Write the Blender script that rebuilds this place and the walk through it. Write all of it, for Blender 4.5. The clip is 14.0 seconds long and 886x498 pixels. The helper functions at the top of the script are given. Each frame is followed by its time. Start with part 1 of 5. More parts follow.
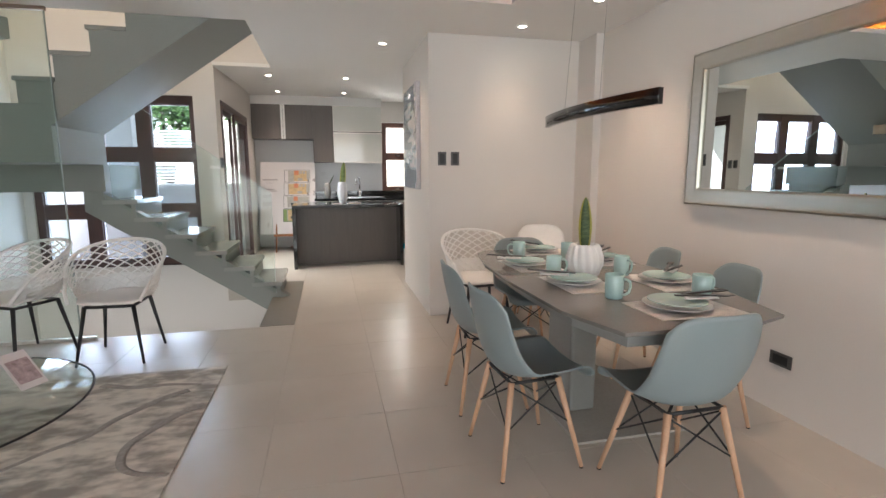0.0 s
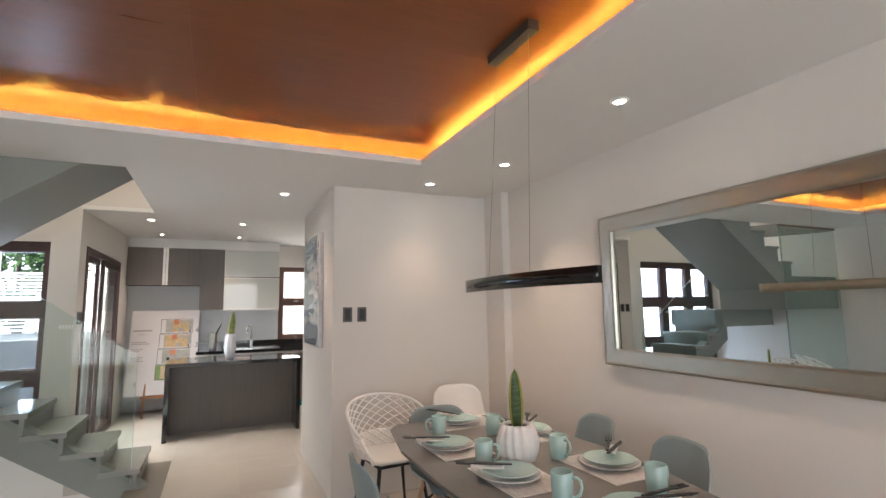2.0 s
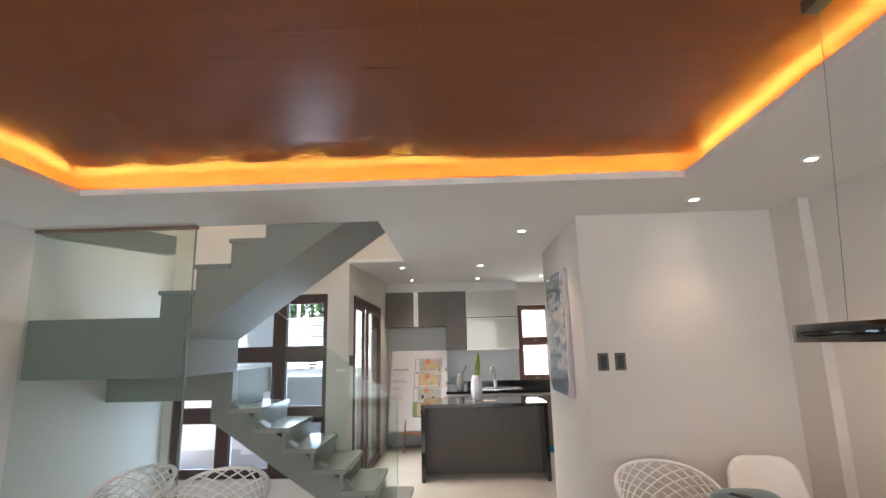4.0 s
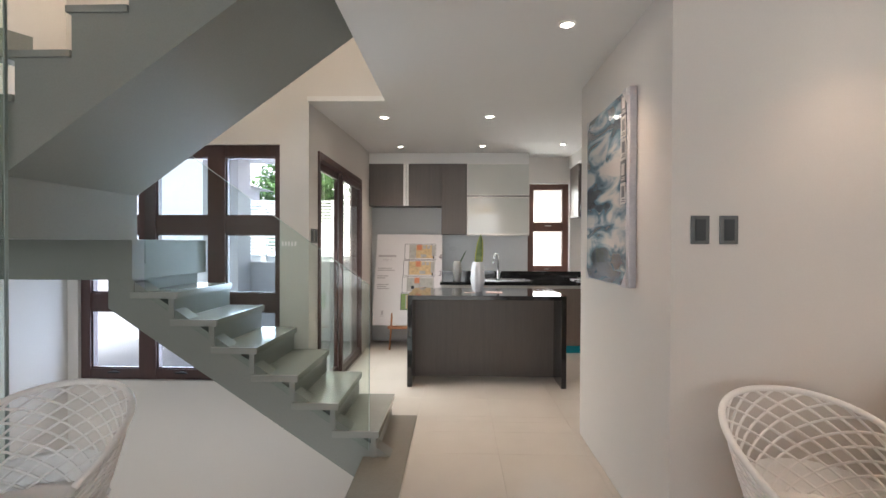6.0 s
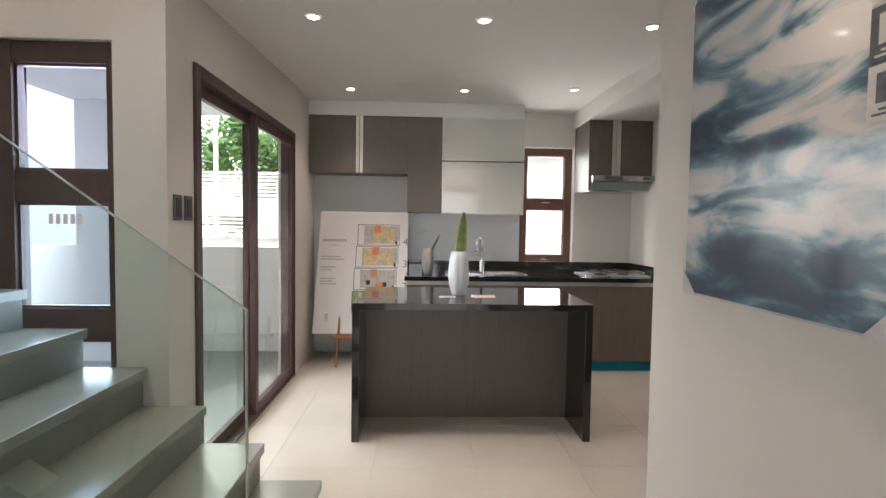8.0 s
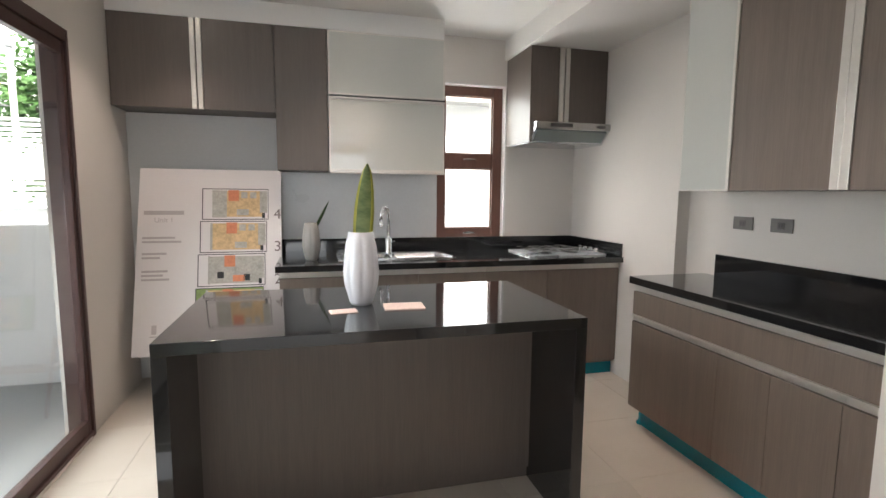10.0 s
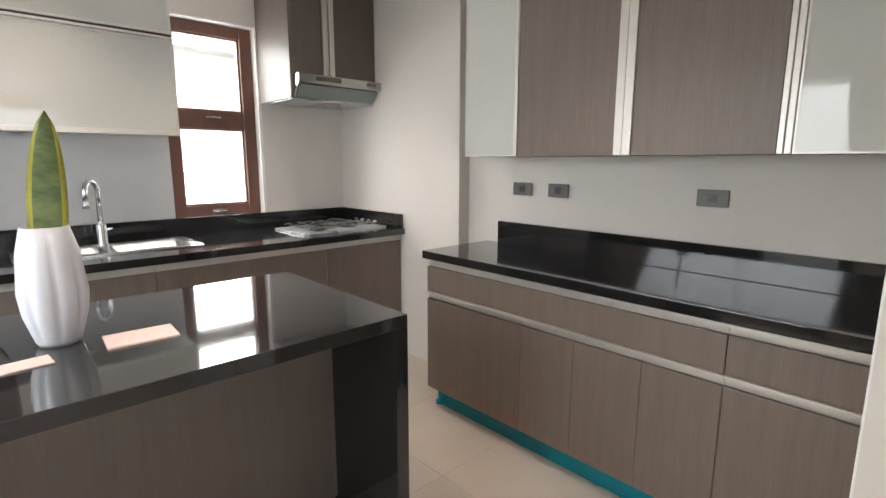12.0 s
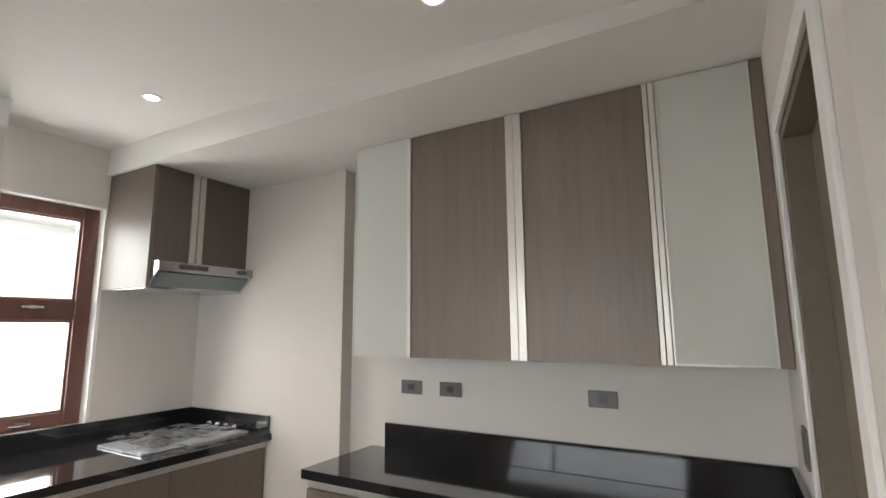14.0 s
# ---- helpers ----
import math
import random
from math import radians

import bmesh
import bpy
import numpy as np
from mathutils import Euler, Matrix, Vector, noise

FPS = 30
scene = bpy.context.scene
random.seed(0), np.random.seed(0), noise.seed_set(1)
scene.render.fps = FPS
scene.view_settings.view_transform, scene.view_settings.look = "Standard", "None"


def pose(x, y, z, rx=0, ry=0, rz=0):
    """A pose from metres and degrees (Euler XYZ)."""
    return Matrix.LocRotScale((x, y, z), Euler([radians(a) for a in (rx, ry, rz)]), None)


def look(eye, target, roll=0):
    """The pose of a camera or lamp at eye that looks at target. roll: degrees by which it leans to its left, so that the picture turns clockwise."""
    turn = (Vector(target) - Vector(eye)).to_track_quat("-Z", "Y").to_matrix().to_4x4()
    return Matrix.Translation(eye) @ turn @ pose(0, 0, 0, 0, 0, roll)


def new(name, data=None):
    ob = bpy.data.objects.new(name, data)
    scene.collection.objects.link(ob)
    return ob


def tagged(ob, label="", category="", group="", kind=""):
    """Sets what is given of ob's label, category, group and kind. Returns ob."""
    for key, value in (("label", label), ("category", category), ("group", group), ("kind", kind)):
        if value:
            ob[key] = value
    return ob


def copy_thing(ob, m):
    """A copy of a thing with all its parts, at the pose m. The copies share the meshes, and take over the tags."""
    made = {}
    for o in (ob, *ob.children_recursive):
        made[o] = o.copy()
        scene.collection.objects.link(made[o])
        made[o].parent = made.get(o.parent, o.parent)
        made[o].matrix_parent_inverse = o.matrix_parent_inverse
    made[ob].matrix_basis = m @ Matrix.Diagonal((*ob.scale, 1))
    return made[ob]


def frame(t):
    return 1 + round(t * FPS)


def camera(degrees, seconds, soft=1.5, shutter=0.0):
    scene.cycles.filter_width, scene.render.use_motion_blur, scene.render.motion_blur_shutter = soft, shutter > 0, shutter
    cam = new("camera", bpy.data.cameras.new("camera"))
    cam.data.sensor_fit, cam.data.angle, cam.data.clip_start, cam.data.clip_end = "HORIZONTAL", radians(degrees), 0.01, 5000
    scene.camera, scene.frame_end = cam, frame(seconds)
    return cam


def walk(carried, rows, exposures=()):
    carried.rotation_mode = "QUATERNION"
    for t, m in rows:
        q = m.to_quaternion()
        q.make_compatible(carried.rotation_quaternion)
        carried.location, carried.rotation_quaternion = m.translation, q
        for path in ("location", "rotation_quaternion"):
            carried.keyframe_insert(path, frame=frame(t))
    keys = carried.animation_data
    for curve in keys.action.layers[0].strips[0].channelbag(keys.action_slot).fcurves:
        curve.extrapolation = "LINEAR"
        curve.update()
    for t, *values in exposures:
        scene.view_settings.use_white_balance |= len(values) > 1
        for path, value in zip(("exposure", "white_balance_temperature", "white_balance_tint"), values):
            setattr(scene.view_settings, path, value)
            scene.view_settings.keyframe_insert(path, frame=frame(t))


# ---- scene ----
cam = camera(83.9, 14.0)
PATH = [
    (0, (0.282, 0.926, 1.328), (0.727, 2.853, 1.027), -0.1),
    (0.5, (0.304, 0.983, 1.34), (0.958, 2.86, 1.119), 0.2),
    (1, (0.335, 1.083, 1.356), (1.137, 2.911, 1.236), 0.1),
    (1.5, (0.363, 1.192, 1.397), (1.23, 2.993, 1.449), -0.0),
    (2, (0.316, 1.287, 1.508), (1.141, 3.093, 1.746), -0.9),
    (2.5, (0.274, 1.35, 1.618), (0.907, 3.204, 2.021), -1.5),
    (3, (0.247, 1.473, 1.634), (0.591, 3.374, 2.152), -1.5),
    (3.5, (0.269, 1.569, 1.631), (0.361, 3.496, 2.16), -1.7),
    (4, (0.277, 1.72, 1.599), (0.221, 3.681, 1.987), -1.3),
    (4.2, (0.262, 1.839, 1.549), (0.175, 3.812, 1.864), -1.0),
    (6.3, (0.258, 3.521, 1.4), (0.214, 5.52, 1.365), 0.5),
    (6.5, (0.259, 3.727, 1.407), (0.234, 5.726, 1.365), 0.4),
    (7, (0.229, 4.177, 1.404), (0.259, 6.176, 1.351), 0.7),
    (7.2, (0.226, 4.313, 1.399), (0.268, 6.311, 1.342), 0.7),
    (9.5, (0.268, 6.048, 1.389), (0.574, 8.015, 1.198), 0.9),
    (10, (0.293, 6.334, 1.381), (0.796, 8.257, 1.158), 0.5),
    (10.5, (0.345, 6.561, 1.381), (1.125, 8.385, 1.122), 0.3),
    (11, (0.341, 6.711, 1.385), (1.385, 8.392, 1.094), 0.5),
    (11.5, (0.325, 6.77, 1.388), (1.555, 8.314, 1.064), 0.4),
    (12, (0.372, 6.843, 1.381), (1.719, 8.279, 1.033), 0.1),
    (12.5, (0.442, 6.988, 1.364), (1.933, 8.284, 1.053), 0.1),
    (13, (0.435, 7.048, 1.408), (2.056, 8.206, 1.232), 0.4),
    (13.5, (0.395, 7.077, 1.481), (2.089, 8.14, 1.521), -0.0),
    (14, (0.339, 7.076, 1.553), (2.054, 8.058, 1.862), -0.4),
]
EXPO = [(0.0, 1.40), (1.5, 1.34), (4.0, 1.30), (6.5, 1.20), (7.2, 1.16), (9.5, 1.22), (10.2, 1.36), (12.0, 1.58), (13.0, 1.64), (14.0, 1.40)]
walk(cam, [(t, look(eye, target, roll)) for t, eye, target, roll in PATH], EXPO)

# ---- world, sun and lamps ----
world = bpy.data.worlds.new("sky")
scene.world = world
world.use_nodes = True
wn = world.node_tree
sky = wn.nodes.new("ShaderNodeTexSky")
sky.sky_type, sky.sun_disc = "NISHITA", False
sky.sun_elevation, sky.sun_rotation = radians(53), radians(162)
sky.air_density, sky.dust_density, sky.ozone_density = 1.0, 8.0, 0.4
wn.nodes["Background"].inputs["Strength"].default_value = 0.15
wn.links.new(sky.outputs["Color"], wn.nodes["Background"].inputs["Color"])
sun = new("sun", bpy.data.lights.new("sun", "SUN"))
sun.data.energy, sun.data.angle, sun.data.color = 3.4, radians(10), (1.0, 0.985, 0.96)
sun.matrix_world = look((4, -12, 17), (0, 0, 0))


def window_lamp(name, centre, target, w, h, watts, colour=(0.98, 0.97, 0.96), spread=180):
    """Skylight that falls in through one opening."""
    lamp = new(name, bpy.data.lights.new(name, "AREA"))
    lamp.data.shape, lamp.data.size, lamp.data.size_y = "RECTANGLE", w, h
    lamp.data.energy, lamp.data.color, lamp.data.spread = watts, colour, radians(spread)
    lamp.matrix_world = look(centre, target)
    return lamp


# the front opening is out of view, added to light the room from behind
window_lamp("added_front_light", (-0.4, -2.36, 1.45), (-0.4, 3.0, 1.2), 4.6, 2.2, 52, (0.85, 0.925, 1.0))
window_lamp("skylight_stair_window", (-2.04, 7.40, 1.25), (-2.04, 3.0, 0.9), 1.6, 1.9, 48, (0.80, 0.90, 1.0))
window_lamp("skylight_sliding_door", (-1.10, 8.46, 1.25), (0.6, 8.46, -0.1), 1.8, 1.8, 13.5, (0.92, 0.96, 1.0), 130)
# fill added in the lower stairwell to brighten the wall under the window
window_lamp("lower_well_fill", (-1.65, 5.30, -1.1), (-1.65, 7.23, -0.2), 1.9, 1.3, 4.0, (0.93, 0.97, 1.0))
window_lamp("skylight_kitchen_window", (1.58, 10.52, 1.65), (1.58, 5.0, 1.3), 0.5, 1.15, 8.5, (1.0, 0.97, 0.96))

# x, y and the lamp's power
DOWNLIGHTS = [(2.16, 3.11, 16), (2.20, 4.30, 20), (1.91, 5.02, 7), (0.83, 5.82, 15),
              (-0.415, 7.80, 15), (0.56, 7.78, 15), (1.55, 7.80, 15), (-0.461, 9.54, 15), (0.584, 9.50, 15), (1.576, 9.39, 15)]
CEIL = 2.55


def ceiling_at(y):
    """The ceiling rises gently from the kitchen's threshold to the sink wall."""
    return CEIL + 0.10 * min(1.0, max(0.0, (y - 7.18) / 2.12))


for dx, dy, watts in DOWNLIGHTS:
    spot = new("downlight_beam", bpy.data.lights.new("downlight_beam", "SPOT"))
    spot.data.energy, spot.data.spot_size, spot.data.spot_blend = watts, radians(95), 0.9
    spot.data.shadow_soft_size, spot.data.color = 0.035, (1.0, 0.74, 0.56) if dy < 7 else (1.0, 0.83, 0.72)
    spot.matrix_world = look((dx, dy, ceiling_at(dy) - 0.02), (dx, dy, 0))


# ---- materials ----
def material(name, base, rough=0.5, metal=0.0, vary=0.12, scale=3.0, fine=60.0, bump=0.05, stretch=(1, 1, 1), coat=0.0, per_piece=0.0, other=None, spec=0.5, contrast=0.62):
    """Base colour with stains at a large scale, grain at a small one, and a fine relief."""
    m = bpy.data.materials.new(name)
    m.use_nodes = True
    nt, p = m.node_tree, m.node_tree.nodes["Principled BSDF"]
    co, mp = nt.nodes.new("ShaderNodeTexCoord"), nt.nodes.new("ShaderNodeMapping")
    mp.inputs["Scale"].default_value = stretch
    mp.inputs["Location"].default_value = (3.7, 1.9, 5.3)
    if per_piece:
        shift, where = nt.nodes.new("ShaderNodeObjectInfo"), nt.nodes.new("ShaderNodeVectorMath")
        where.operation, where.inputs[1].default_value = "MULTIPLY_ADD", (37.0, 53.0, 29.0)
        where.inputs[2].default_value = (3.7, 1.9, 5.3)
        nt.links.new(shift.outputs["Random"], where.inputs[0])
        nt.links.new(where.outputs[0], mp.inputs["Location"])
    nt.links.new(co.outputs["Object"], mp.inputs["Vector"])
    big, small = nt.nodes.new("ShaderNodeTexNoise"), nt.nodes.new("ShaderNodeTexNoise")
    for n, s, d in ((big, scale, 4), (small, fine, 3)):
        n.inputs["Scale"].default_value, n.inputs["Detail"].default_value = s, d
        nt.links.new(mp.outputs["Vector"], n.inputs["Vector"])
    add = nt.nodes.new("ShaderNodeMath")
    add.operation = "ADD"
    nt.links.new(big.outputs["Fac"], add.inputs[0])
    nt.links.new(small.outputs["Fac"], add.inputs[1])
    last = add
    if per_piece:
        info, ma = nt.nodes.new("ShaderNodeObjectInfo"), nt.nodes.new("ShaderNodeMath")
        ma.operation, ma.inputs[1].default_value = "MULTIPLY_ADD", per_piece
        nt.links.new(info.outputs["Random"], ma.inputs[0])
        nt.links.new(add.outputs[0], ma.inputs[2])
        last = ma
    ramp = nt.nodes.new("ShaderNodeMapRange")
    ramp.inputs["From Min"].default_value, ramp.inputs["From Max"].default_value = 1 - contrast, 1 + contrast + per_piece
    ramp.interpolation_type = "SMOOTHSTEP"
    nt.links.new(last.outputs[0], ramp.inputs["Value"])
    mix = nt.nodes.new("ShaderNodeMix")
    mix.data_type = "RGBA"
    dark = other or tuple(c * (1 - vary) for c in base)
    light = base if other else tuple(min(1, c * (1 + vary)) for c in base)
    mix.inputs["A"].default_value, mix.inputs["B"].default_value = (*dark, 1), (*light, 1)
    nt.links.new(ramp.outputs["Result"], mix.inputs["Factor"])
    nt.links.new(mix.outputs["Result"], p.inputs["Base Color"])
    rr = nt.nodes.new("ShaderNodeMapRange")
    rr.inputs["To Min"].default_value, rr.inputs["To Max"].default_value = max(0.02, rough * 0.8), min(1, rough * 1.2)
    nt.links.new(big.outputs["Fac"], rr.inputs["Value"])
    nt.links.new(rr.outputs["Result"], p.inputs["Roughness"])
    p.inputs["Metallic"].default_value = metal
    p.inputs["Coat Weight"].default_value, p.inputs["Coat Roughness"].default_value = coat, 0.035
    p.inputs["Specular IOR Level"].default_value = spec
    if bump:
        b = nt.nodes.new("ShaderNodeBump")
        b.inputs["Strength"].default_value, b.inputs["Distance"].default_value = bump, 0.004
        nt.links.new(small.outputs["Fac"], b.inputs["Height"])
        nt.links.new(b.outputs["Normal"], p.inputs["Normal"])
    return m


def glow(name, colour, strength):
    m = bpy.data.materials.new(name)
    m.use_nodes = True
    p = m.node_tree.nodes["Principled BSDF"]
    p.inputs["Base Color"].default_value = (*colour, 1)
    p.inputs["Emission Color"].default_value, p.inputs["Emission Strength"].default_value = (*colour, 1), strength
    return m


def glass(name, tint=(0.95, 0.98, 0.97), rough=0.0, shine_least=0.035, shine_grow=0.9):
    """A pane: clear glass mixed with a mirror coat that grows towards grazing angles."""
    m = bpy.data.materials.new(name)
    m.use_nodes = True
    nt = m.node_tree
    out = nt.nodes["Material Output"]
    nt.nodes.remove(nt.nodes["Principled BSDF"])
    clear, shine, mix = nt.nodes.new("ShaderNodeBsdfTransparent"), nt.nodes.new("ShaderNodeBsdfGlossy"), nt.nodes.new("ShaderNodeMixShader")
    face, power, scale_ = nt.nodes.new("ShaderNodeLayerWeight"), nt.nodes.new("ShaderNodeMath"), nt.nodes.new("ShaderNodeMath")
    clear.inputs["Color"].default_value = (*tint, 1)
    shine.inputs["Roughness"].default_value = rough
    face.inputs["Blend"].default_value = 0.5
    power.operation, power.inputs[1].default_value = "POWER", 5.0
    scale_.operation, scale_.inputs[1].default_value, scale_.inputs[2].default_value = "MULTIPLY_ADD", shine_grow, shine_least
    nt.links.new(face.outputs["Facing"], power.inputs[0])
    nt.links.new(power.outputs[0], scale_.inputs[0])
    nt.links.new(scale_.outputs[0], mix.inputs[0])
    nt.links.new(clear.outputs[0], mix.inputs[1])
    nt.links.new(shine.outputs[0], mix.inputs[2])
    nt.links.new(mix.outputs[0], out.inputs["Surface"])
    return m


PAINT = material("wall_paint", (0.67, 0.628, 0.588), 0.75, vary=0.03, scale=1.5, fine=140, bump=0.06)
CEILING = material("ceiling_paint", (0.76, 0.745, 0.72), 0.8, vary=0.02, scale=1.0, fine=160, bump=0.04)
def tile_material():
    """Polished porcelain: faint clouds that differ from tile to tile."""
    m = bpy.data.materials.new("porcelain_tile")
    m.use_nodes = True
    nt, p = m.node_tree, m.node_tree.nodes["Principled BSDF"]
    geo, cloud, info = nt.nodes.new("ShaderNodeNewGeometry"), nt.nodes.new("ShaderNodeTexNoise"), nt.nodes.new("ShaderNodeObjectInfo")
    cloud.inputs["Scale"].default_value, cloud.inputs["Detail"].default_value = 2.3, 5.0
    nt.links.new(geo.outputs["Position"], cloud.inputs["Vector"])
    add, mix = nt.nodes.new("ShaderNodeMath"), nt.nodes.new("ShaderNodeMix")
    add.operation, add.inputs[1].default_value = "MULTIPLY_ADD", 0.12
    nt.links.new(info.outputs["Random"], add.inputs[0])
    nt.links.new(cloud.outputs["Fac"], add.inputs[2])
    mix.data_type = "RGBA"
    mix.inputs["A"].default_value, mix.inputs["B"].default_value = (0.48, 0.422, 0.36, 1), (0.60, 0.54, 0.472, 1)
    nt.links.new(add.outputs[0], mix.inputs["Factor"])
    nt.links.new(mix.outputs["Result"], p.inputs["Base Color"])
    p.inputs["Roughness"].default_value = 0.275
    return m


TILE = tile_material()
GROUT = material("grout", (0.46, 0.405, 0.35), 0.7)
STAIR = material("stair_grey_paint", (0.235, 0.245, 0.225), 0.55, vary=0.08, scale=2.0, fine=120, bump=0.06)
TREAD = material("tread_grey_stone", (0.31, 0.315, 0.29), 0.20, vary=0.10, scale=4, fine=120, bump=0.01)
THRESH = material("threshold_tile", (0.21, 0.185, 0.15), 0.3, vary=0.12, scale=5)
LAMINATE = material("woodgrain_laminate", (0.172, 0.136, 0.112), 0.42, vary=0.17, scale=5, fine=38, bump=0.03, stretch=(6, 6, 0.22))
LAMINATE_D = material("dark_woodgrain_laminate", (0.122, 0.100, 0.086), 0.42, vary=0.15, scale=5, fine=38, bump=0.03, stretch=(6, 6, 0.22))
GRANITE = material("black_granite", (0.014, 0.014, 0.015), 0.075, vary=0.5, scale=40, fine=300, bump=0.0, coat=0.5)
ALU = material("satin_aluminium", (0.64, 0.61, 0.565), 0.36, metal=0.5, vary=0.05, scale=6, bump=0.0)
STEEL = material("stainless_steel", (0.62, 0.63, 0.64), 0.22, metal=1.0, vary=0.06, scale=8, stretch=(1, 20, 1), bump=0.0)
CHROME = material("chrome", (0.85, 0.86, 0.87), 0.06, metal=1.0, vary=0.02, bump=0.0)
TEAL = material("teal_protective_film", (0.0, 0.23, 0.31), 0.25, vary=0.15, scale=12, bump=0.03)
FRAME = material("dark_stained_window_wood", (0.070, 0.034, 0.030), 0.38, vary=0.25, scale=6, fine=50, stretch=(4, 4, 0.5))
FRAME_R = material("red_brown_window_wood", (0.150, 0.068, 0.050), 0.4, vary=0.25, scale=6, fine=50, stretch=(4, 4, 0.5))
BACKGLASS = material("white_back_painted_glass", (0.56, 0.565, 0.53), 0.035, vary=0.02, bump=0.0, coat=0.4)
SPLASH = material("grey_splash_glass", (0.60, 0.60, 0.60), 0.3, vary=0.04, bump=0.0)
ALCOVE = material("grey_alcove_board", (0.54, 0.545, 0.54), 0.5, vary=0.04)
PANE = glass("window_glass")
PANE_BLUE = glass("bluish_window_glass", (0.78, 0.82, 0.90))
RAILGLASS = glass("railing_glass", (0.90, 0.95, 0.93), shine_least=0.022, shine_grow=0.28)
WHITE = material("white_trim", (0.78, 0.77, 0.75), 0.5, vary=0.03)
DARKPLATE = material("graphite_plate", (0.090, 0.086, 0.082), 0.36, metal=0.2, vary=0.1)
GREYPLATE = material("grey_switch_plate", (0.155, 0.145, 0.138), 0.5, metal=0.1, vary=0.06)
WOODCEIL = material("mahogany_veneer", (0.225, 0.064, 0.018), 0.30, vary=0.16, scale=2.5, fine=24, bump=0.015, stretch=(0.35, 5, 5), spec=0.3)
SILVERLEAF = material("champagne_silver_frame", (0.47, 0.44, 0.375), 0.34, metal=1.0, vary=0.06, scale=5, fine=30, bump=0.0, stretch=(1, 0.3, 1))
MIRROR = material("mirror_silver", (0.66, 0.70, 0.685), 0.0, metal=1.0, vary=0.0, bump=0.0)
BLACKGLOSS = material("gloss_black_metal", (0.012, 0.012, 0.013), 0.03, metal=0.2, vary=0.1, bump=0.0)
BLACK = material("black_powder_coat", (0.016, 0.016, 0.017), 0.45, vary=0.1)
SHELL = material("grey_green_plastic", (0.235, 0.285, 0.29), 0.42, vary=0.05, scale=4, fine=250, bump=0.05)
WHITEPLASTIC = material("white_plastic", (0.85, 0.83, 0.80), 0.4, vary=0.03, bump=0.02)
BEECH = material("beech_wood", (0.60, 0.37, 0.235), 0.5, vary=0.15, scale=6, fine=40, stretch=(8, 8, 0.6))
TABLETOP = material("taupe_ceramic_glass", (0.18, 0.17, 0.155), 0.11, vary=0.10, scale=5, fine=150, bump=0.0)
TABLEBASE = material("grey_lacquer", (0.25, 0.25, 0.235), 0.3, vary=0.05)
MINT = material("mint_glazed_ceramic", (0.42, 0.585, 0.555), 0.14, vary=0.04, scale=8, bump=0.0, coat=0.3)
CERAMIC = material("white_glazed_ceramic", (0.72, 0.71, 0.69), 0.16, vary=0.03, bump=0.0, coat=0.3)
MATTEPOT = material("matte_white_ceramic", (0.76, 0.74, 0.72), 0.6, vary=0.04)
VASEWHITE = material("frosted_white_vase", (0.56, 0.57, 0.60), 0.3, vary=0.04)
LEAF = material("snake_plant_leaf", (0.13, 0.20, 0.075), 0.4, other=(0.045, 0.095, 0.035), contrast=0.3, scale=9, fine=40, stretch=(1, 1, 5))
LEAF_PALE = material("pale_snake_plant_leaf", (0.27, 0.33, 0.15), 0.4, other=(0.13, 0.19, 0.08), contrast=0.35, scale=7, fine=30, stretch=(1, 1, 2.5))
LEAFEDGE = material("yellow_leaf_margin", (0.52, 0.50, 0.12), 0.4, vary=0.15, scale=10)
MAT_FABRIC = material("woven_placemat", (0.56, 0.54, 0.52), 0.8, vary=0.32, contrast=0.4, scale=14, fine=220, bump=0.35, stretch=(1, 9, 1))
NAPKIN = material("white_napkin", (0.74, 0.73, 0.71), 0.9, vary=0.05)
RUG = material("abstract_rug_pile", (0.74, 0.69, 0.615), 0.95, other=(0.31, 0.285, 0.25), scale=1.7, fine=11.0, bump=0.0, stretch=(0.7, 1.2, 1), contrast=0.21)
PAPER = material("printed_board", (0.72, 0.685, 0.68), 0.45, vary=0.02, bump=0.0)
CONCRETE = material("terrace_concrete", (0.36, 0.37, 0.37), 0.75, vary=0.18, scale=2.5, fine=50, bump=0.15)
OUTWALL = material("outside_white_paint", (0.78, 0.79, 0.80), 0.8, vary=0.05, scale=1.2)
FOLIAGE = material("foliage", (0.12, 0.25, 0.075), 0.5, other=(0.07, 0.16, 0.04), contrast=0.35, scale=2, fine=18)
BARK = material("bark", (0.10, 0.075, 0.055), 0.9, vary=0.3, scale=8)
LED = glow("amber_led_strip", (1.0, 0.52, 0.09), 60.0)
LAMPFACE = glow("lamp_face", (1.0, 0.90, 0.78), 34.0)
HAZE = glow("bright_hazy_sky", (1.0, 1.0, 1.0), 0.9)
PINK = material("pale_pink_card", (0.66, 0.52, 0.47), 0.6, vary=0.12, scale=30)


# ---- builders ----
def holed_slab(x0, x1, y0, y1, hx0, hx1, hy0, hy1, z0, z1):
    """One slab with a rectangular hole."""
    bm = bmesh.new()
    rings = []
    for z in (z0, z1):
        rings.append([[bm.verts.new((x, y, z)) for x, y in ((a, c), (b, c), (b, d), (a, d))] for a, b, c, d in ((x0, x1, y0, y1), (hx0, hx1, hy0, hy1))])
    (lo_out, lo_in), (hi_out, hi_in) = rings
    for k in range(4):
        n = (k + 1) % 4
        for q in ((hi_out[k], hi_out[n], hi_in[n], hi_in[k]), (lo_out[n], lo_out[k], lo_in[k], lo_in[n]), (lo_out[k], lo_out[n], hi_out[n], hi_out[k]), (lo_in[n], lo_in[k], hi_in[k], hi_in[n])):
            bm.faces.new(q)
    return bm


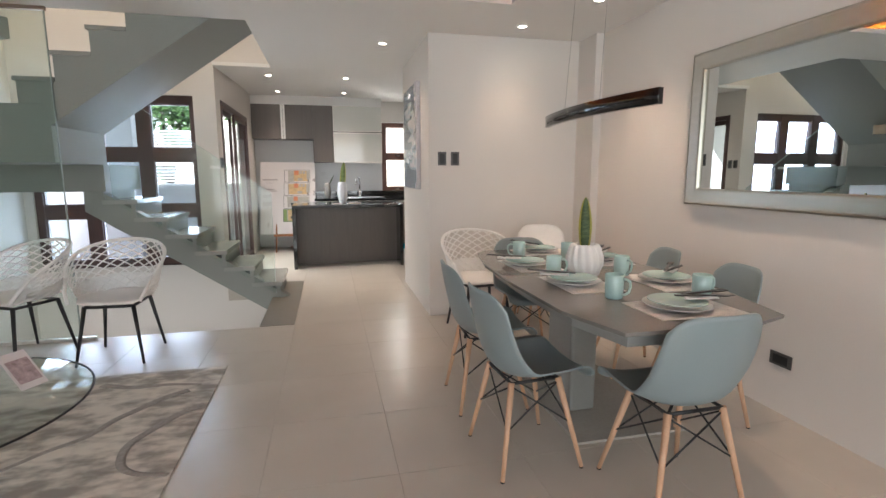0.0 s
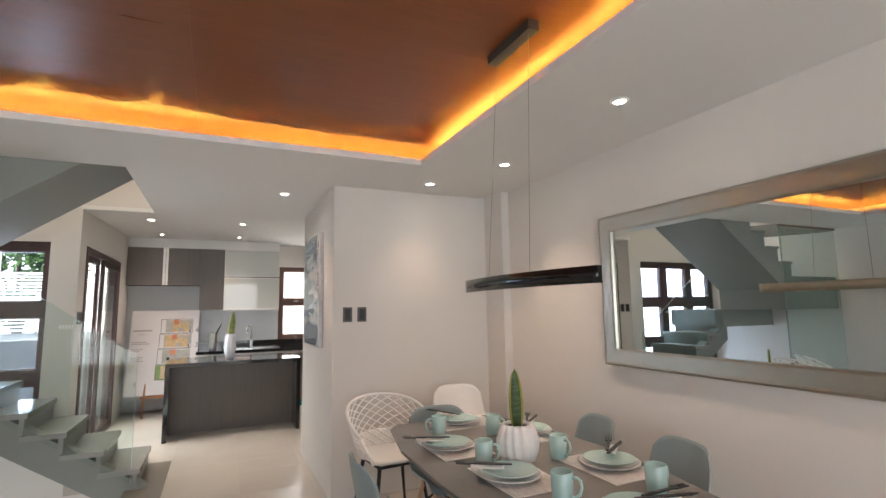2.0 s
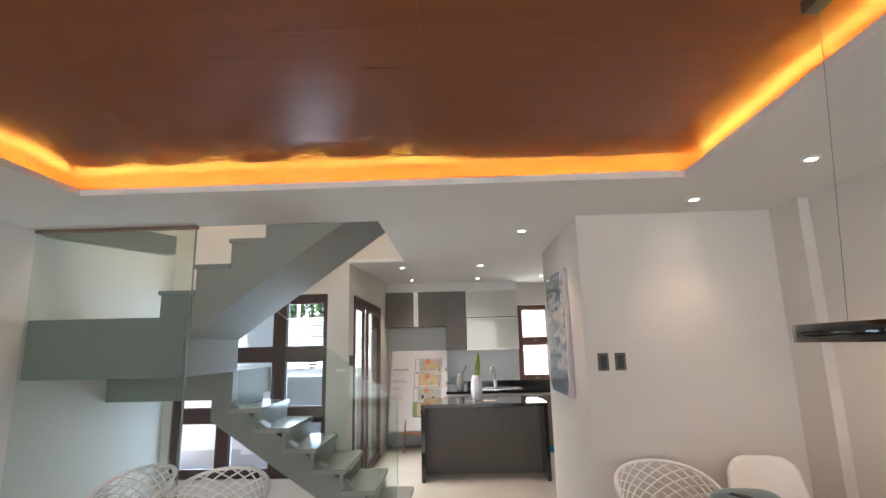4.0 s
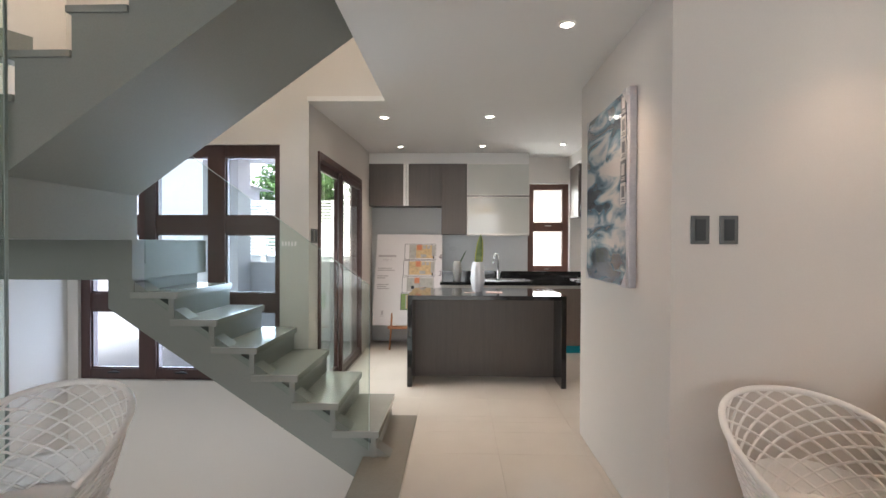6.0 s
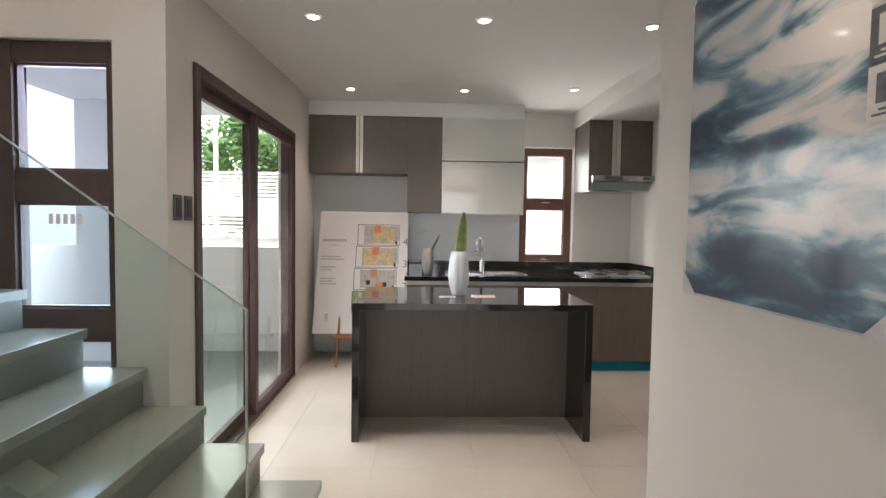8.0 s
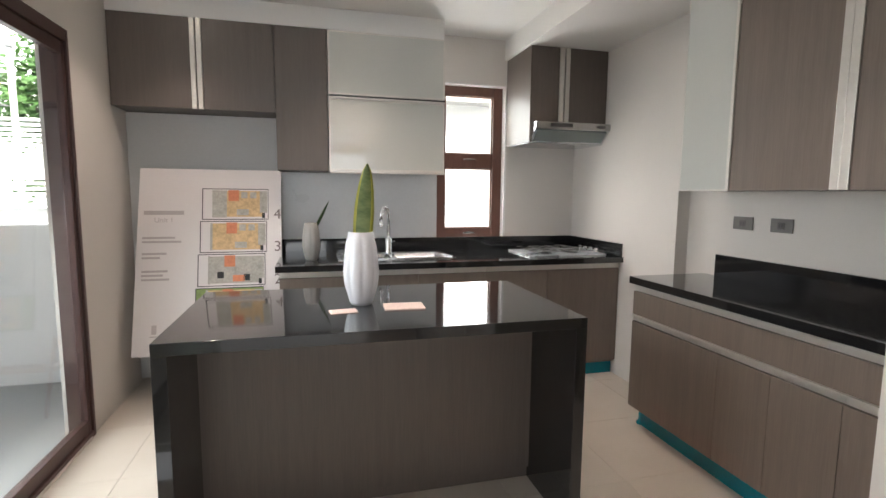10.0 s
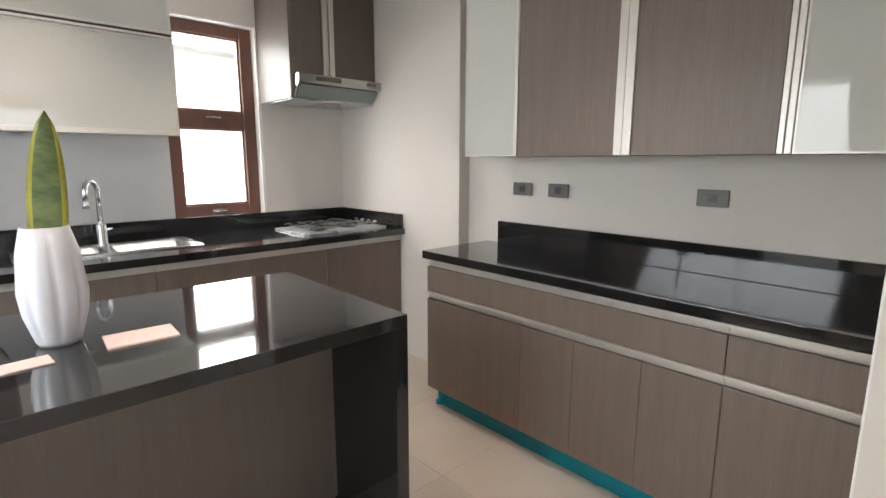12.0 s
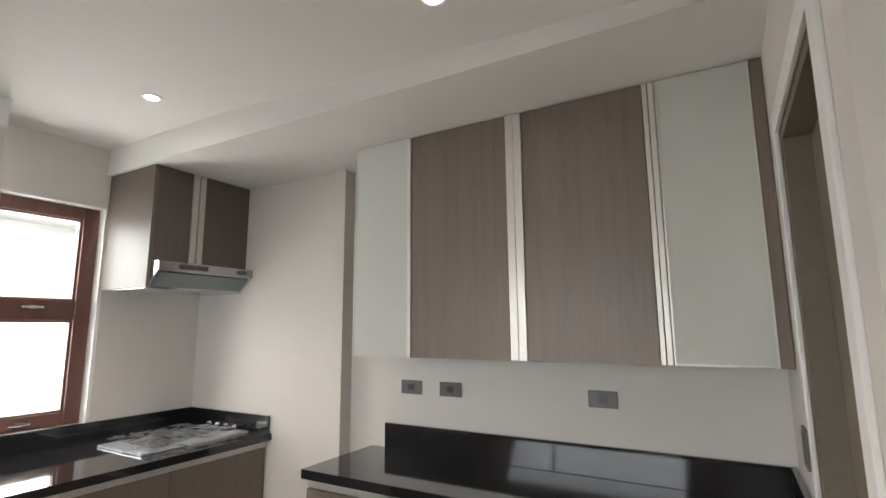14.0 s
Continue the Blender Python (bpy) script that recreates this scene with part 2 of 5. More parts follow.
def boxes(*bs, bevel=0.0):
    """One bmesh of boxes given as x0, x1, y0, y1, z0, z1."""
    bm = bmesh.new()
    for x0, x1, y0, y1, z0, z1 in bs:
        m = Matrix.LocRotScale(((x0 + x1) / 2, (y0 + y1) / 2, (z0 + z1) / 2), None, (x1 - x0, y1 - y0, z1 - z0))
        bmesh.ops.create_cube(bm, size=1, matrix=m)
    if bevel:
        bmesh.ops.bevel(bm, geom=bm.edges[:], offset=bevel, segments=2, affect="EDGES", profile=0.6)
    return bm


def prism(points, z0, z1, bevel=0.0, axis="z"):
    """A polygon pushed along an axis. axis y takes (x, z) points, x takes (y, z)."""
    bm = bmesh.new()
    put = {"z": lambda a, b, c: (a, b, c), "y": lambda a, b, c: (a, c, b), "x": lambda a, b, c: (c, a, b)}[axis]
    lo = [bm.verts.new(put(a, b, z0)) for a, b in points]
    hi = [bm.verts.new(put(a, b, z1)) for a, b in points]
    n = len(points)
    bm.faces.new(lo[::-1])
    bm.faces.new(hi)
    for i in range(n):
        bm.faces.new((lo[i], lo[(i + 1) % n], hi[(i + 1) % n], hi[i]))
    bmesh.ops.recalc_face_normals(bm, faces=bm.faces[:])
    if bevel:
        bmesh.ops.bevel(bm, geom=bm.edges[:], offset=bevel, segments=2, affect="EDGES", profile=0.6)
    return bm


def lathe(profile, n=28, fold=None):
    """A solid of revolution from (radius, z) points; fold(angle, z) scales the radius."""
    bm = bmesh.new()
    rings = []
    for r, z in profile:
        if r < 1e-5:
            rings.append([bm.verts.new((0, 0, z))] * n)
        else:
            ring = []
            for i in range(n):
                a = 2 * math.pi * i / n
                k = fold(a, z) if fold else 1
                ring.append(bm.verts.new((r * k * math.cos(a), r * k * math.sin(a), z)))
            rings.append(ring)
    for lo, hi in zip(rings, rings[1:]):
        for i in range(n):
            q = []
            for v in (lo[i], lo[(i + 1) % n], hi[(i + 1) % n], hi[i]):
                if v not in q:
                    q.append(v)
            if len(q) > 2:
                bm.faces.new(q)
    bmesh.ops.recalc_face_normals(bm, faces=bm.faces[:])
    for f in bm.faces:
        f.smooth = True
    return bm


def tubes(*runs, n=8):
    """Round bars through points: each run is (points, radius) or (points, radius at start, radius at end)."""
    bm = bmesh.new()
    for pts, r0, *r1 in runs:
        r1 = r1[0] if r1 else r0
        pts = [Vector(p) for p in pts]
        rings, last = [], len(pts) - 1
        for i, p in enumerate(pts):
            d = (pts[min(i + 1, last)] - pts[max(i - 1, 0)]).normalized()
            s = d.orthogonal().normalized() if i == 0 else (s - d * s.dot(d)).normalized()
            c = d.cross(s)
            r = r0 + (r1 - r0) * i / max(last, 1)
            rings.append([bm.verts.new(p + r * (math.cos(2 * math.pi * k / n) * s + math.sin(2 * math.pi * k / n) * c)) for k in range(n)])
        for lo, hi in zip(rings, rings[1:]):
            for k in range(n):
                f = bm.faces.new((lo[k], lo[(k + 1) % n], hi[(k + 1) % n], hi[k]))
                f.smooth = True
        bm.faces.new(rings[0][::-1])
        bm.faces.new(rings[-1])
    return bm


def mesh_of(name, bm, mat):
    me = bpy.data.meshes.new(name)
    bm.to_mesh(me)
    bm.free()
    for m in (mat if isinstance(mat, (list, tuple)) else [mat]):
        me.materials.append(m)
    return me


def part(name, bm, mat, parent, label=""):
    ob = new(name, mesh_of(name, bm, mat))
    ob.parent = parent
    if label:
        ob["label"] = label
    return ob


def thing(name, at, label, category, group="", turn=0.0):
    ob = new(name)
    ob.matrix_world = pose(*at, 0, 0, turn)
    return tagged(ob, label, category, group)


def solo(name, bm, mat, label, category, group="", at=(0, 0, 0), turn=0.0):
    ob = new(name, mesh_of(name, bm, mat))
    ob.matrix_world = pose(*at, 0, 0, turn)
    return tagged(ob, label, category, group)


def structure(name, bm, mat, label=""):
    return tagged(new(name, mesh_of(name, bm, mat)), label or name.replace("_", " "), "structure", kind="structure")


def smooth(bm):
    for f in bm.faces:
        f.smooth = True
    return bm


def moved(bm, m):
    bmesh.ops.transform(bm, matrix=m, verts=bm.verts[:])
    return bm


# ---- the shell of the house ----
W, E, N = -2.97, 2.70, 10.33          # west wall, dining wall, kitchen back wall
KTOP = CEIL + 0.13                    # top of the kitchen walls
LIP = 0.04                            # thickness of the ceiling board round the cove
floor = structure("floor", boxes((W, E + 0.1, -2.4, 5.36, -0.2, -0.004), (-0.35, E + 0.1, 5.36, 7.23, -0.2, -0.004), (-0.95, E + 0.1, 7.23, N, -0.2, -0.004)), GROUT, "floor of square beige porcelain tiles")
structure("wall_west", boxes((W - 0.15, W, -2.4, 7.38, -2.8, 5.2)), PAINT, "plain off-white painted wall beside the stairs")
structure("wall_stair_window", boxes(
    (W, -2.88, 7.23, 7.38, -2.8, 5.2), (-2.88, -1.19, 7.23, 7.38, -2.8, 0.264), (-2.88, -1.19, 7.23, 7.38, 2.215, 5.2),
    (-1.19, -0.95, 7.23, 7.38, -2.8, 5.2), (-0.95, -0.2, 7.23, 7.38, CEIL + LIP + 0.005, 5.2), (-0.95, -0.2, 7.23, 7.38, -2.8, -0.2)), PAINT, "off-white wall round the tall stair window")
structure("wall_sliding_door", boxes(
    (-1.09, -0.95, 7.38, 7.49, -0.2, KTOP), (-1.09, -0.95, 7.49, 9.43, 2.215, KTOP), (-1.09, -0.95, 9.43, N + 0.17, -0.2, KTOP)), PAINT, "off-white kitchen wall round the sliding door")
structure("wall_kitchen_back", boxes(
    (-0.95, 1.28, N, N + 0.17, -0.2, KTOP), (1.28, 1.89, N, N + 0.17, -0.2, 1.005), (1.28, 1.89, N, N + 0.17, 2.285, KTOP), (1.89, 2.85, N, N + 0.17, -0.2, KTOP)), PAINT, "off-white kitchen wall behind the sink")
structure("wall_kitchen_east", boxes((2.62, 2.85, 6.78, 9.0, -0.2, KTOP), (2.53, 2.85, 9.0, N, -0.2, KTOP)), PAINT, "off-white kitchen wall with a column")
structure("wall_dining", boxes((E, E + 0.15, -2.4, 5.49, -0.2, CEIL + 0.5), (2.625, E, 5.06, 5.37, 0, CEIL)), PAINT, "warm off-white dining wall with a corner pilaster")
structure("wall_partition", boxes(
    (1.18, 1.30, 5.37, 6.90, 0, CEIL), (1.30, E, 5.37, 5.49, 0, CEIL),
    (1.30, 1.36, 6.78, 6.90, 0, CEIL), (1.36, 2.06, 6.78, 6.90, 2.12, CEIL), (2.06, 2.62, 6.78, 6.90, 0, CEIL)), PAINT, "off-white partition between dining room and kitchen")
# unseen wall; its wide opening is added to let the front light in
structure("wall_front", boxes(
    (W, -2.7, -2.55, -2.4, -0.2, 3.1), (-2.7, 1.9, -2.55, -2.4, -0.2, 0.3), (-2.7, 1.9, -2.55, -2.4, 2.45, 3.1), (1.9, E, -2.55, -2.4, -0.2, 3.1)), PAINT, "unseen front wall with a wide opening added for daylight")
TX0, TX1, TY0, TY1 = -2.02, 1.636, -1.3, 4.54
structure("ceiling", boxes(
    (W, TX0, -2.4, 5.36, CEIL, CEIL + LIP), (TX1, E, -2.4, 5.36, CEIL, CEIL + LIP), (TX0, TX1, -2.4, TY0, CEIL, CEIL + LIP), (TX0, TX1, TY1, 5.36, CEIL, CEIL + LIP),
    (-0.32, E, 5.36, 7.18, CEIL, CEIL + LIP)), CEILING, "flat white painted ceiling")
structure("ceiling_kitchen", prism([(7.18, CEIL), (9.30, CEIL + 0.10), (N, CEIL + 0.10), (N, CEIL + 0.13), (9.30, CEIL + 0.13), (7.18, CEIL + LIP)], -0.95, 2.85, axis="x"), CEILING, "smooth white painted kitchen ceiling")
structure("ceiling_bulkhead", boxes((1.86, 2.62, 6.90, N, 2.488, CEIL + 0.099), (-0.95, 1.245, 9.985, N, 2.506, CEIL + 0.099)), CEILING, "lowered white ceiling edge above the cabinets")
structure("upper_floor", boxes((-0.32, E, 5.36, N, CEIL + 0.15, CEIL + 0.30), (W, E, -2.4, 5.36, 3.0, 3.15), (-0.32, -0.2, 5.36, 7.38, CEIL + LIP, 5.2), (W, -0.32, 5.24, 5.36, CEIL + LIP, 5.2), (W, -0.2, 5.24, 7.38, 5.2, 5.3)), PAINT, "plain upper storey round the stairwell")
# the gap in the south side is added, out of view, for the fill
structure("lower_stairwell", boxes((-0.35, -0.23, 5.24, 7.38, -2.8, -0.2), (W, -2.65, 5.24, 5.36, -2.8, -0.004), (-0.65, -0.35, 5.24, 5.36, -2.8, -0.004), (-2.65, -0.65, 5.24, 5.36, -2.8, -1.8), (-2.65, -0.65, 5.24, 5.36, -0.4, -0.004), (W, -0.23, 5.24, 7.38, -2.9, -2.8)), PAINT, "white lower stairwell with an opening added for fill light")


# wood ceiling of the tray: plywood sheets with fine butt joints, all in one mesh
def tray():
    bs = []
    xs = [TX0 - 0.36, -1.05, 0.17, TX1 + 0.36]
    ys = [TY0 - 0.36, -0.4, 0.82, 2.04, 3.26, TY1 + 0.36]
    for xa, xb in zip(xs, xs[1:]):
        for ya, yb in zip(ys, ys[1:]):
            bs.append((xa + 0.0001, xb - 0.0001, ya + 0.0001, yb - 0.0001, 2.70, 2.715))
    return boxes(*bs, bevel=0.0006)


structure("ceiling_tray", tray(), WOODCEIL, "glossy red-brown veneer ceiling inside a lit cove")
structure("ceiling_tray_sides", boxes(
    (TX0 - 0.40, TX0 - 0.36, TY0 - 0.4, TY1 + 0.4, CEIL + LIP, 2.74), (TX1 + 0.36, TX1 + 0.40, TY0 - 0.4, TY1 + 0.4, CEIL + LIP, 2.74),
    (TX0 - 0.36, TX1 + 0.36, TY1 + 0.36, TY1 + 0.40, CEIL + LIP, 2.74), (TX0 - 0.36, TX1 + 0.36, TY0 - 0.40, TY0 - 0.36, CEIL + LIP, 2.74)), CEILING, "white cove sides")


def led_strip(a, b, height):
    """A thin strip on the ledge behind an added shield whose waving top edge scallops its light: height(k, metres)
    gives that edge.
    """
    a, b = Vector(a), Vector(b)
    side = (b - a).cross(Vector((0, 0, 1))).normalized()
    run, n = (b - a).length, 260
    t = thing("led_strip", (0, 0, 0), "amber LED strip behind an added wavy light shield on the cove ledge", "strip light", "cove lights")
    part("light_line", tubes(([a.lerp(b, i / 60) + Vector((0, 0, 0.012)) for i in range(61)], 0.0028), n=6), LED, t, "glowing amber diodes")
    # unseen shield, added to shape the edge of the glow on the veneer
    bm = bmesh.new()
    rows = []
    for i in range(n + 1):
        k = i / n
        foot = a.lerp(b, k) + side * 0.07
        h = height(k, k * run)
        rows.append([bm.verts.new(foot + side * d + Vector((0, 0, z))) for d, z in ((0, 0), (0, h), (0.0015, h), (0.0015, 0))])
    for lo, hi in zip(rows, rows[1:]):
        for j in range(4):
            bm.faces.new((lo[j], lo[(j + 1) % 4], hi[(j + 1) % 4], hi[j]))
    bm.faces.new(rows[0][::-1])
    bm.faces.new(rows[-1])
    bmesh.ops.recalc_face_normals(bm, faces=bm.faces[:])
    part("light_shield", bm, WHITE, t, "white wavy shield added to cut the light")
    return t


def north_edge(k, m):
    if k < 0.62:
        return 0.0260 + 0.0115 * abs(math.sin(m * 6.1 + 0.6 * math.sin(m * 2.3))) + 0.001 * math.sin(m * 23)
    return 0.046 + 0.002 * math.sin(m * 4)


def west_edge(k, m):
    return 0.027 + 0.009 * abs(math.sin(m * 9.0 + 0.8 * math.sin(m * 3.1))) ** 2


zl = CEIL + LIP + 0.001
for a, b, edge in (((TX0 - 0.20, TY1 + 0.20, zl), (TX1 + 0.20, TY1 + 0.20, zl), north_edge), ((TX1 + 0.20, TY1 + 0.17, zl), (TX1 + 0.20, TY0, zl), lambda k, m: 0.021 + 0.0012 * math.sin(m * 5)),
                   ((TX0 - 0.20, TY0, zl), (TX0 - 0.20, TY1 + 0.17, zl), west_edge), ((TX1, TY0 - 0.20, zl), (TX0, TY0 - 0.20, zl), west_edge)):
    led_strip(a, b, edge)


def downlight(x, y):
    d = thing("downlight", (x, y, CEIL), "small round recessed ceiling downlight, switched on", "downlight", "ceiling downlights")
    part("trim_ring", lathe([(0.030, -0.004), (0.034, -0.009), (0.044, -0.007), (0.047, 0.0), (0.030, 0.0), (0.030, -0.004)], 24), WHITE, d)
    part("lamp_face", lathe([(0.0, -0.0035), (0.029, -0.0035), (0.029, 0.0)], 20), LAMPFACE, d, "glowing warm lamp")
    return d


# unseen lamp and spot, added to brighten the upper stairwell walls
lamp = thing("ceiling_lamp", (-1.7, 6.5, 5.2), "round lamp added out of view above the stairwell, switched on", "ceiling lamp")
part("shade", lathe([(0.0, -0.09), (0.12, -0.08), (0.17, -0.04), (0.175, 0.0)], 28), LAMPFACE, lamp)
upper = new("upper_fill_light", bpy.data.lights.new("upper_fill_light", "SPOT"))
upper.data.energy, upper.data.spot_size, upper.data.spot_blend, upper.data.shadow_soft_size, upper.data.color = 23, radians(150), 0.6, 0.15, (1.0, 0.86, 0.66)
upper.matrix_world = look((-1.7, 6.5, 5.05), (-1.7, 6.5, 0))
first = downlight(*DOWNLIGHTS[0][:2])
for dx, dy, watts in DOWNLIGHTS[1:]:
    copy_thing(first, pose(dx, dy, ceiling_at(dy)))


# ---- windows and doors ----
def grid_window(name, x0, x1, z0, z1, y, cols, rows, mat, label, handles=()):
    """A timber window in a wall along x: outer frame, posts, bars and one pane a light. cols and rows are the lights' edges."""
    w = tagged(new(name), label, "window", kind="structure")
    cuts_x = [x0] + [c for ab in cols for c in ab] + [x1]
    cuts_z = [z0] + [c for ab in rows for c in ab] + [z1]
    for i in range(0, len(cuts_x), 2):
        part("window_frame", boxes((cuts_x[i], cuts_x[i + 1], y, y + 0.09, z0, z1), bevel=0.004), mat, w)
    for j in range(0, len(cuts_z), 2):
        for a, b in cols:
            part("glazing_bar", boxes((a - 0.002, b + 0.002, y + 0.006, y + 0.084, cuts_z[j], cuts_z[j + 1]), bevel=0.004), mat, w)
    for a, b in cols:
        for c, d in rows:
            p = part("pane", boxes((a - 0.001, b + 0.001, y + 0.045, y + 0.049, c - 0.001, d + 0.001)), PANE_BLUE if mat is FRAME else PANE, w, "clear glass pane")
            p.visible_shadow = False
            part("bead", boxes((a, a + 0.012, y + 0.02, y + 0.045, c, d), (b - 0.012, b, y + 0.02, y + 0.045, c, d), (a + 0.012, b - 0.012, y + 0.02, y + 0.045, c, c + 0.012), (a + 0.012, b - 0.012, y + 0.02, y + 0.045, d - 0.012, d)), mat, w)
    for hx, hz in handles:
        part("window_handle", boxes((hx - 0.05, hx + 0.05, y - 0.022, y - 0.010, hz, hz + 0.014), (hx - 0.018, hx + 0.018, y - 0.012, y + 0.002, hz - 0.004, hz + 0.018), bevel=0.003), CHROME if mat is FRAME_R else BLACK, w)
    return w


grid_window("window_1", -2.88, -1.19, 0.264, 2.215, 7.26,
            [(-2.80, -2.388), (-2.243, -1.803), (-1.658, -1.235)], [(0.35, 0.835), (0.985, 1.478), (1.627, 2.118)], FRAME,
            "tall dark-stained timber window of nine panes by the stairs", [(-2.59, 0.318), (-2.02, 0.318)])
kw = grid_window("window_2", 1.29, 1.872, 1.012, 2.275, 10.40, [(1.365, 1.79)], [(1.085, 1.60), (1.715, 2.20)], FRAME_R,
                 "narrow red-brown timber kitchen window with two awning sashes", [(1.58, 1.043), (1.58, 1.665)])
for a, b, c, d in ((1.28, 1.872, 1.005, 1.012), (1.28, 1.872, 2.275, 2.285), (1.872, 1.89, 1.005, 2.285)):
    part("reveal", boxes((a, b, N + 0.002, N + 0.07, c, d)), WHITE, kw, "white painted reveal")

sd = tagged(new("door_1"), "dark-framed sliding glass door to the terrace, closed", "door", kind="structure")
part("door_frame", boxes((-1.06, -0.935, 7.492, 7.555, 0, 2.21), (-1.06, -0.935, 9.400, 9.428, 0, 2.21), (-1.06, -0.935, 7.555, 9.400, 2.145, 2.21), (-1.06, -0.935, 7.555, 9.400, 0, 0.035), bevel=0.004), FRAME, sd)
for x, a, b, w in ((-1.035, 7.55, 8.46, 0.062), (-0.985, 8.40, 9.402, 0.034)):
    leaf = part("door_leaf", boxes((x, x + 0.038, a, a + 0.062, 0.035, 2.145), (x, x + 0.038, b - w, b, 0.035, 2.145), (x, x + 0.038, a + 0.062, b - w, 2.08, 2.145), (x, x + 0.038, a + 0.062, b - w, 0.035, 0.105), bevel=0.004), FRAME, sd)
    p = part("pane", boxes((x + 0.017, x + 0.021, a + 0.06, b - w + 0.002, 0.10, 2.085)), PANE, leaf, "clear glass pane")
    p.visible_shadow = False
part("track", boxes((-0.95, -0.930, 7.555, 9.365, 0.0, 0.014)), ALU, sd)

pd = tagged(new("door_2"), "narrow store-room doorway with a brown door and white casing", "door", kind="structure")
part("door_leaf", boxes((1.40, 2.02, 6.795, 6.83, 0.01, 2.085), bevel=0.003), material("taupe_door", (0.19, 0.16, 0.12), 0.55, vary=0.12), pd, "plain taupe door leaf")
part("jamb", boxes((1.362, 1.40, 6.785, 6.898, 0, 2.12), (2.02, 2.058, 6.785, 6.898, 0, 2.12), (1.40, 2.02, 6.785, 6.898, 2.085, 2.12)), material("brown_jamb", (0.17, 0.145, 0.11), 0.5, vary=0.15), pd)
part("casing", boxes((1.30, 1.368, 6.90, 6.912, 0, 2.18), (2.052, 2.085, 6.90, 6.912, 0, 2.18), (1.368, 2.052, 6.90, 6.912, 2.115, 2.18), bevel=0.003), WHITE, pd, "white casing")


# ---- stairs ----
RISE, GO, SY0, SY1 = 0.18, 0.268, 6.42, 7.222
stairs = tagged(new("stairs"), "grey open-well staircase with stone treads and glass railing", "staircase", kind="structure")
def nose(i):
    return -0.262 - (i - 1) * GO

for i in range(1, 8):
    x = nose(i)
    part("tread", boxes((x - GO - 0.02, x + 0.022, SY0 - 0.012, SY1, RISE * i - 0.045, RISE * i), bevel=0.004), TREAD, stairs, "polished grey stone tread")
    part("riser", boxes((x - 0.035, x, SY0, SY1 - 0.002, RISE * (i - 1) - (0 if i > 1 else 0.18), RISE * i - 0.045)), STAIR, stairs)
# sloping beam under the first flight
def beam_top(x):
    return 0.172 + (-0.418 - x) * 0.668

part("stringer", prism([(-0.12, beam_top(-0.12)), (-0.12, beam_top(-0.12) - 0.295), (-2.05, beam_top(-2.05) - 0.295), (-2.05, 1.165), (-1.885, 1.165), (-1.885, beam_top(-1.885))], SY0 + 0.012, SY0 + 0.14, axis="y"), STAIR, stairs)
part("landing", boxes((W, -1.80, 6.30, SY1, 1.165, 1.425), bevel=0.003), STAIR, stairs)
part("landing", boxes((W, -1.765, 5.368, 6.298, 1.42, 1.86), bevel=0.003), STAIR, stairs)


def upper_flight():
    pts = [(-1.765, 1.70)]
    pts += [(-1.765, 1.861), (-1.962, 1.861)]
    x, z = -1.962, 1.86
    while z < 3.2:
        pts += [(x, z + 0.195)]
        x, z = x + 0.258, z + 0.195
        pts += [(x, z)]
    pts += [(x + 0.05, z), (x + 0.05, 1.70 + (x + 0.05 + 1.765) * 0.72)]
    return prism(pts, 5.368, 6.298, axis="y")


part("upper_flight", upper_flight(), STAIR, stairs)
for i in range(3):
    x = -1.962 + i * 0.258
    part("tread", boxes((x - 0.02, x + 0.258, 5.355, 6.298, 2.055 + 0.195 * i - 0.03, 2.057 + 0.195 * i), bevel=0.003), STAIR, stairs)
g = part("railing_glass", prism([(-0.31, 0.05), (-0.31, 1.13), (-1.80, 2.20), (-1.80, 1.06)], SY0 + 0.004, SY0 + 0.016, axis="y"), RAILGLASS, stairs, "clear glass balustrade")
g.visible_shadow = False
EDGE = material("green_glass_edge", (0.42, 0.50, 0.47), 0.25, bump=0.0)
part("glass_edge", boxes((-0.3105, -0.307, SY0 + 0.003, SY0 + 0.017, 0.05, 1.13)), EDGE, stairs, "pale green glass edge")
part("glass_edge", prism([(-0.31, 1.13), (-0.31, 1.133), (-1.80, 2.203), (-1.80, 2.20)], SY0 + 0.003, SY0 + 0.017, axis="y"), EDGE, stairs, "pale green glass edge")
part("upper_beam", moved(boxes((-0.55, 0.50, -0.06, 0.06, -0.01, 0.17), bevel=0.003), pose(-2.71, 5.87, 2.53, 0, 0, 62)), STAIR, stairs, "grey beam under the next flight")
for k in range(5):
    part("glass_sticker", boxes((-0.885 + k * 0.021, -0.873 + k * 0.021, SY0 + 0.0015, SY0 + 0.0035, 1.385, 1.415)), WHITE, stairs, "small white sticker")
structure("threshold", boxes((-0.35, -0.055, 5.364, 7.225, -0.003, 0.006), bevel=0.002), THRESH, "dark tile strip at the foot of the stairs")
screen = tagged(new("glass_screen"), "floor-to-ceiling clear glass screen beside the stairwell", "glass screen", kind="structure")
g = part("pane", boxes((W + 0.01, -1.715, 5.325, 5.337, 0.02, CEIL - 0.02)), RAILGLASS, screen, "clear glass")
g.visible_shadow = False
part("top_rail", boxes((W + 0.005, -1.70, 5.315, 5.347, CEIL - 0.028, CEIL - 0.001)), material("bronze_rail", (0.22, 0.16, 0.12), 0.4, metal=0.6), screen)
part("floor_channel", boxes((W + 0.005, -1.60, 5.31, 5.352, 0.001, 0.025), bevel=0.002), ALU, screen)
part("edge_trim", boxes((-1.715, -1.709, 5.323, 5.339, 0.02, CEIL - 0.028)), material("green_glass_edge", (0.25, 0.30, 0.28), 0.3), screen)


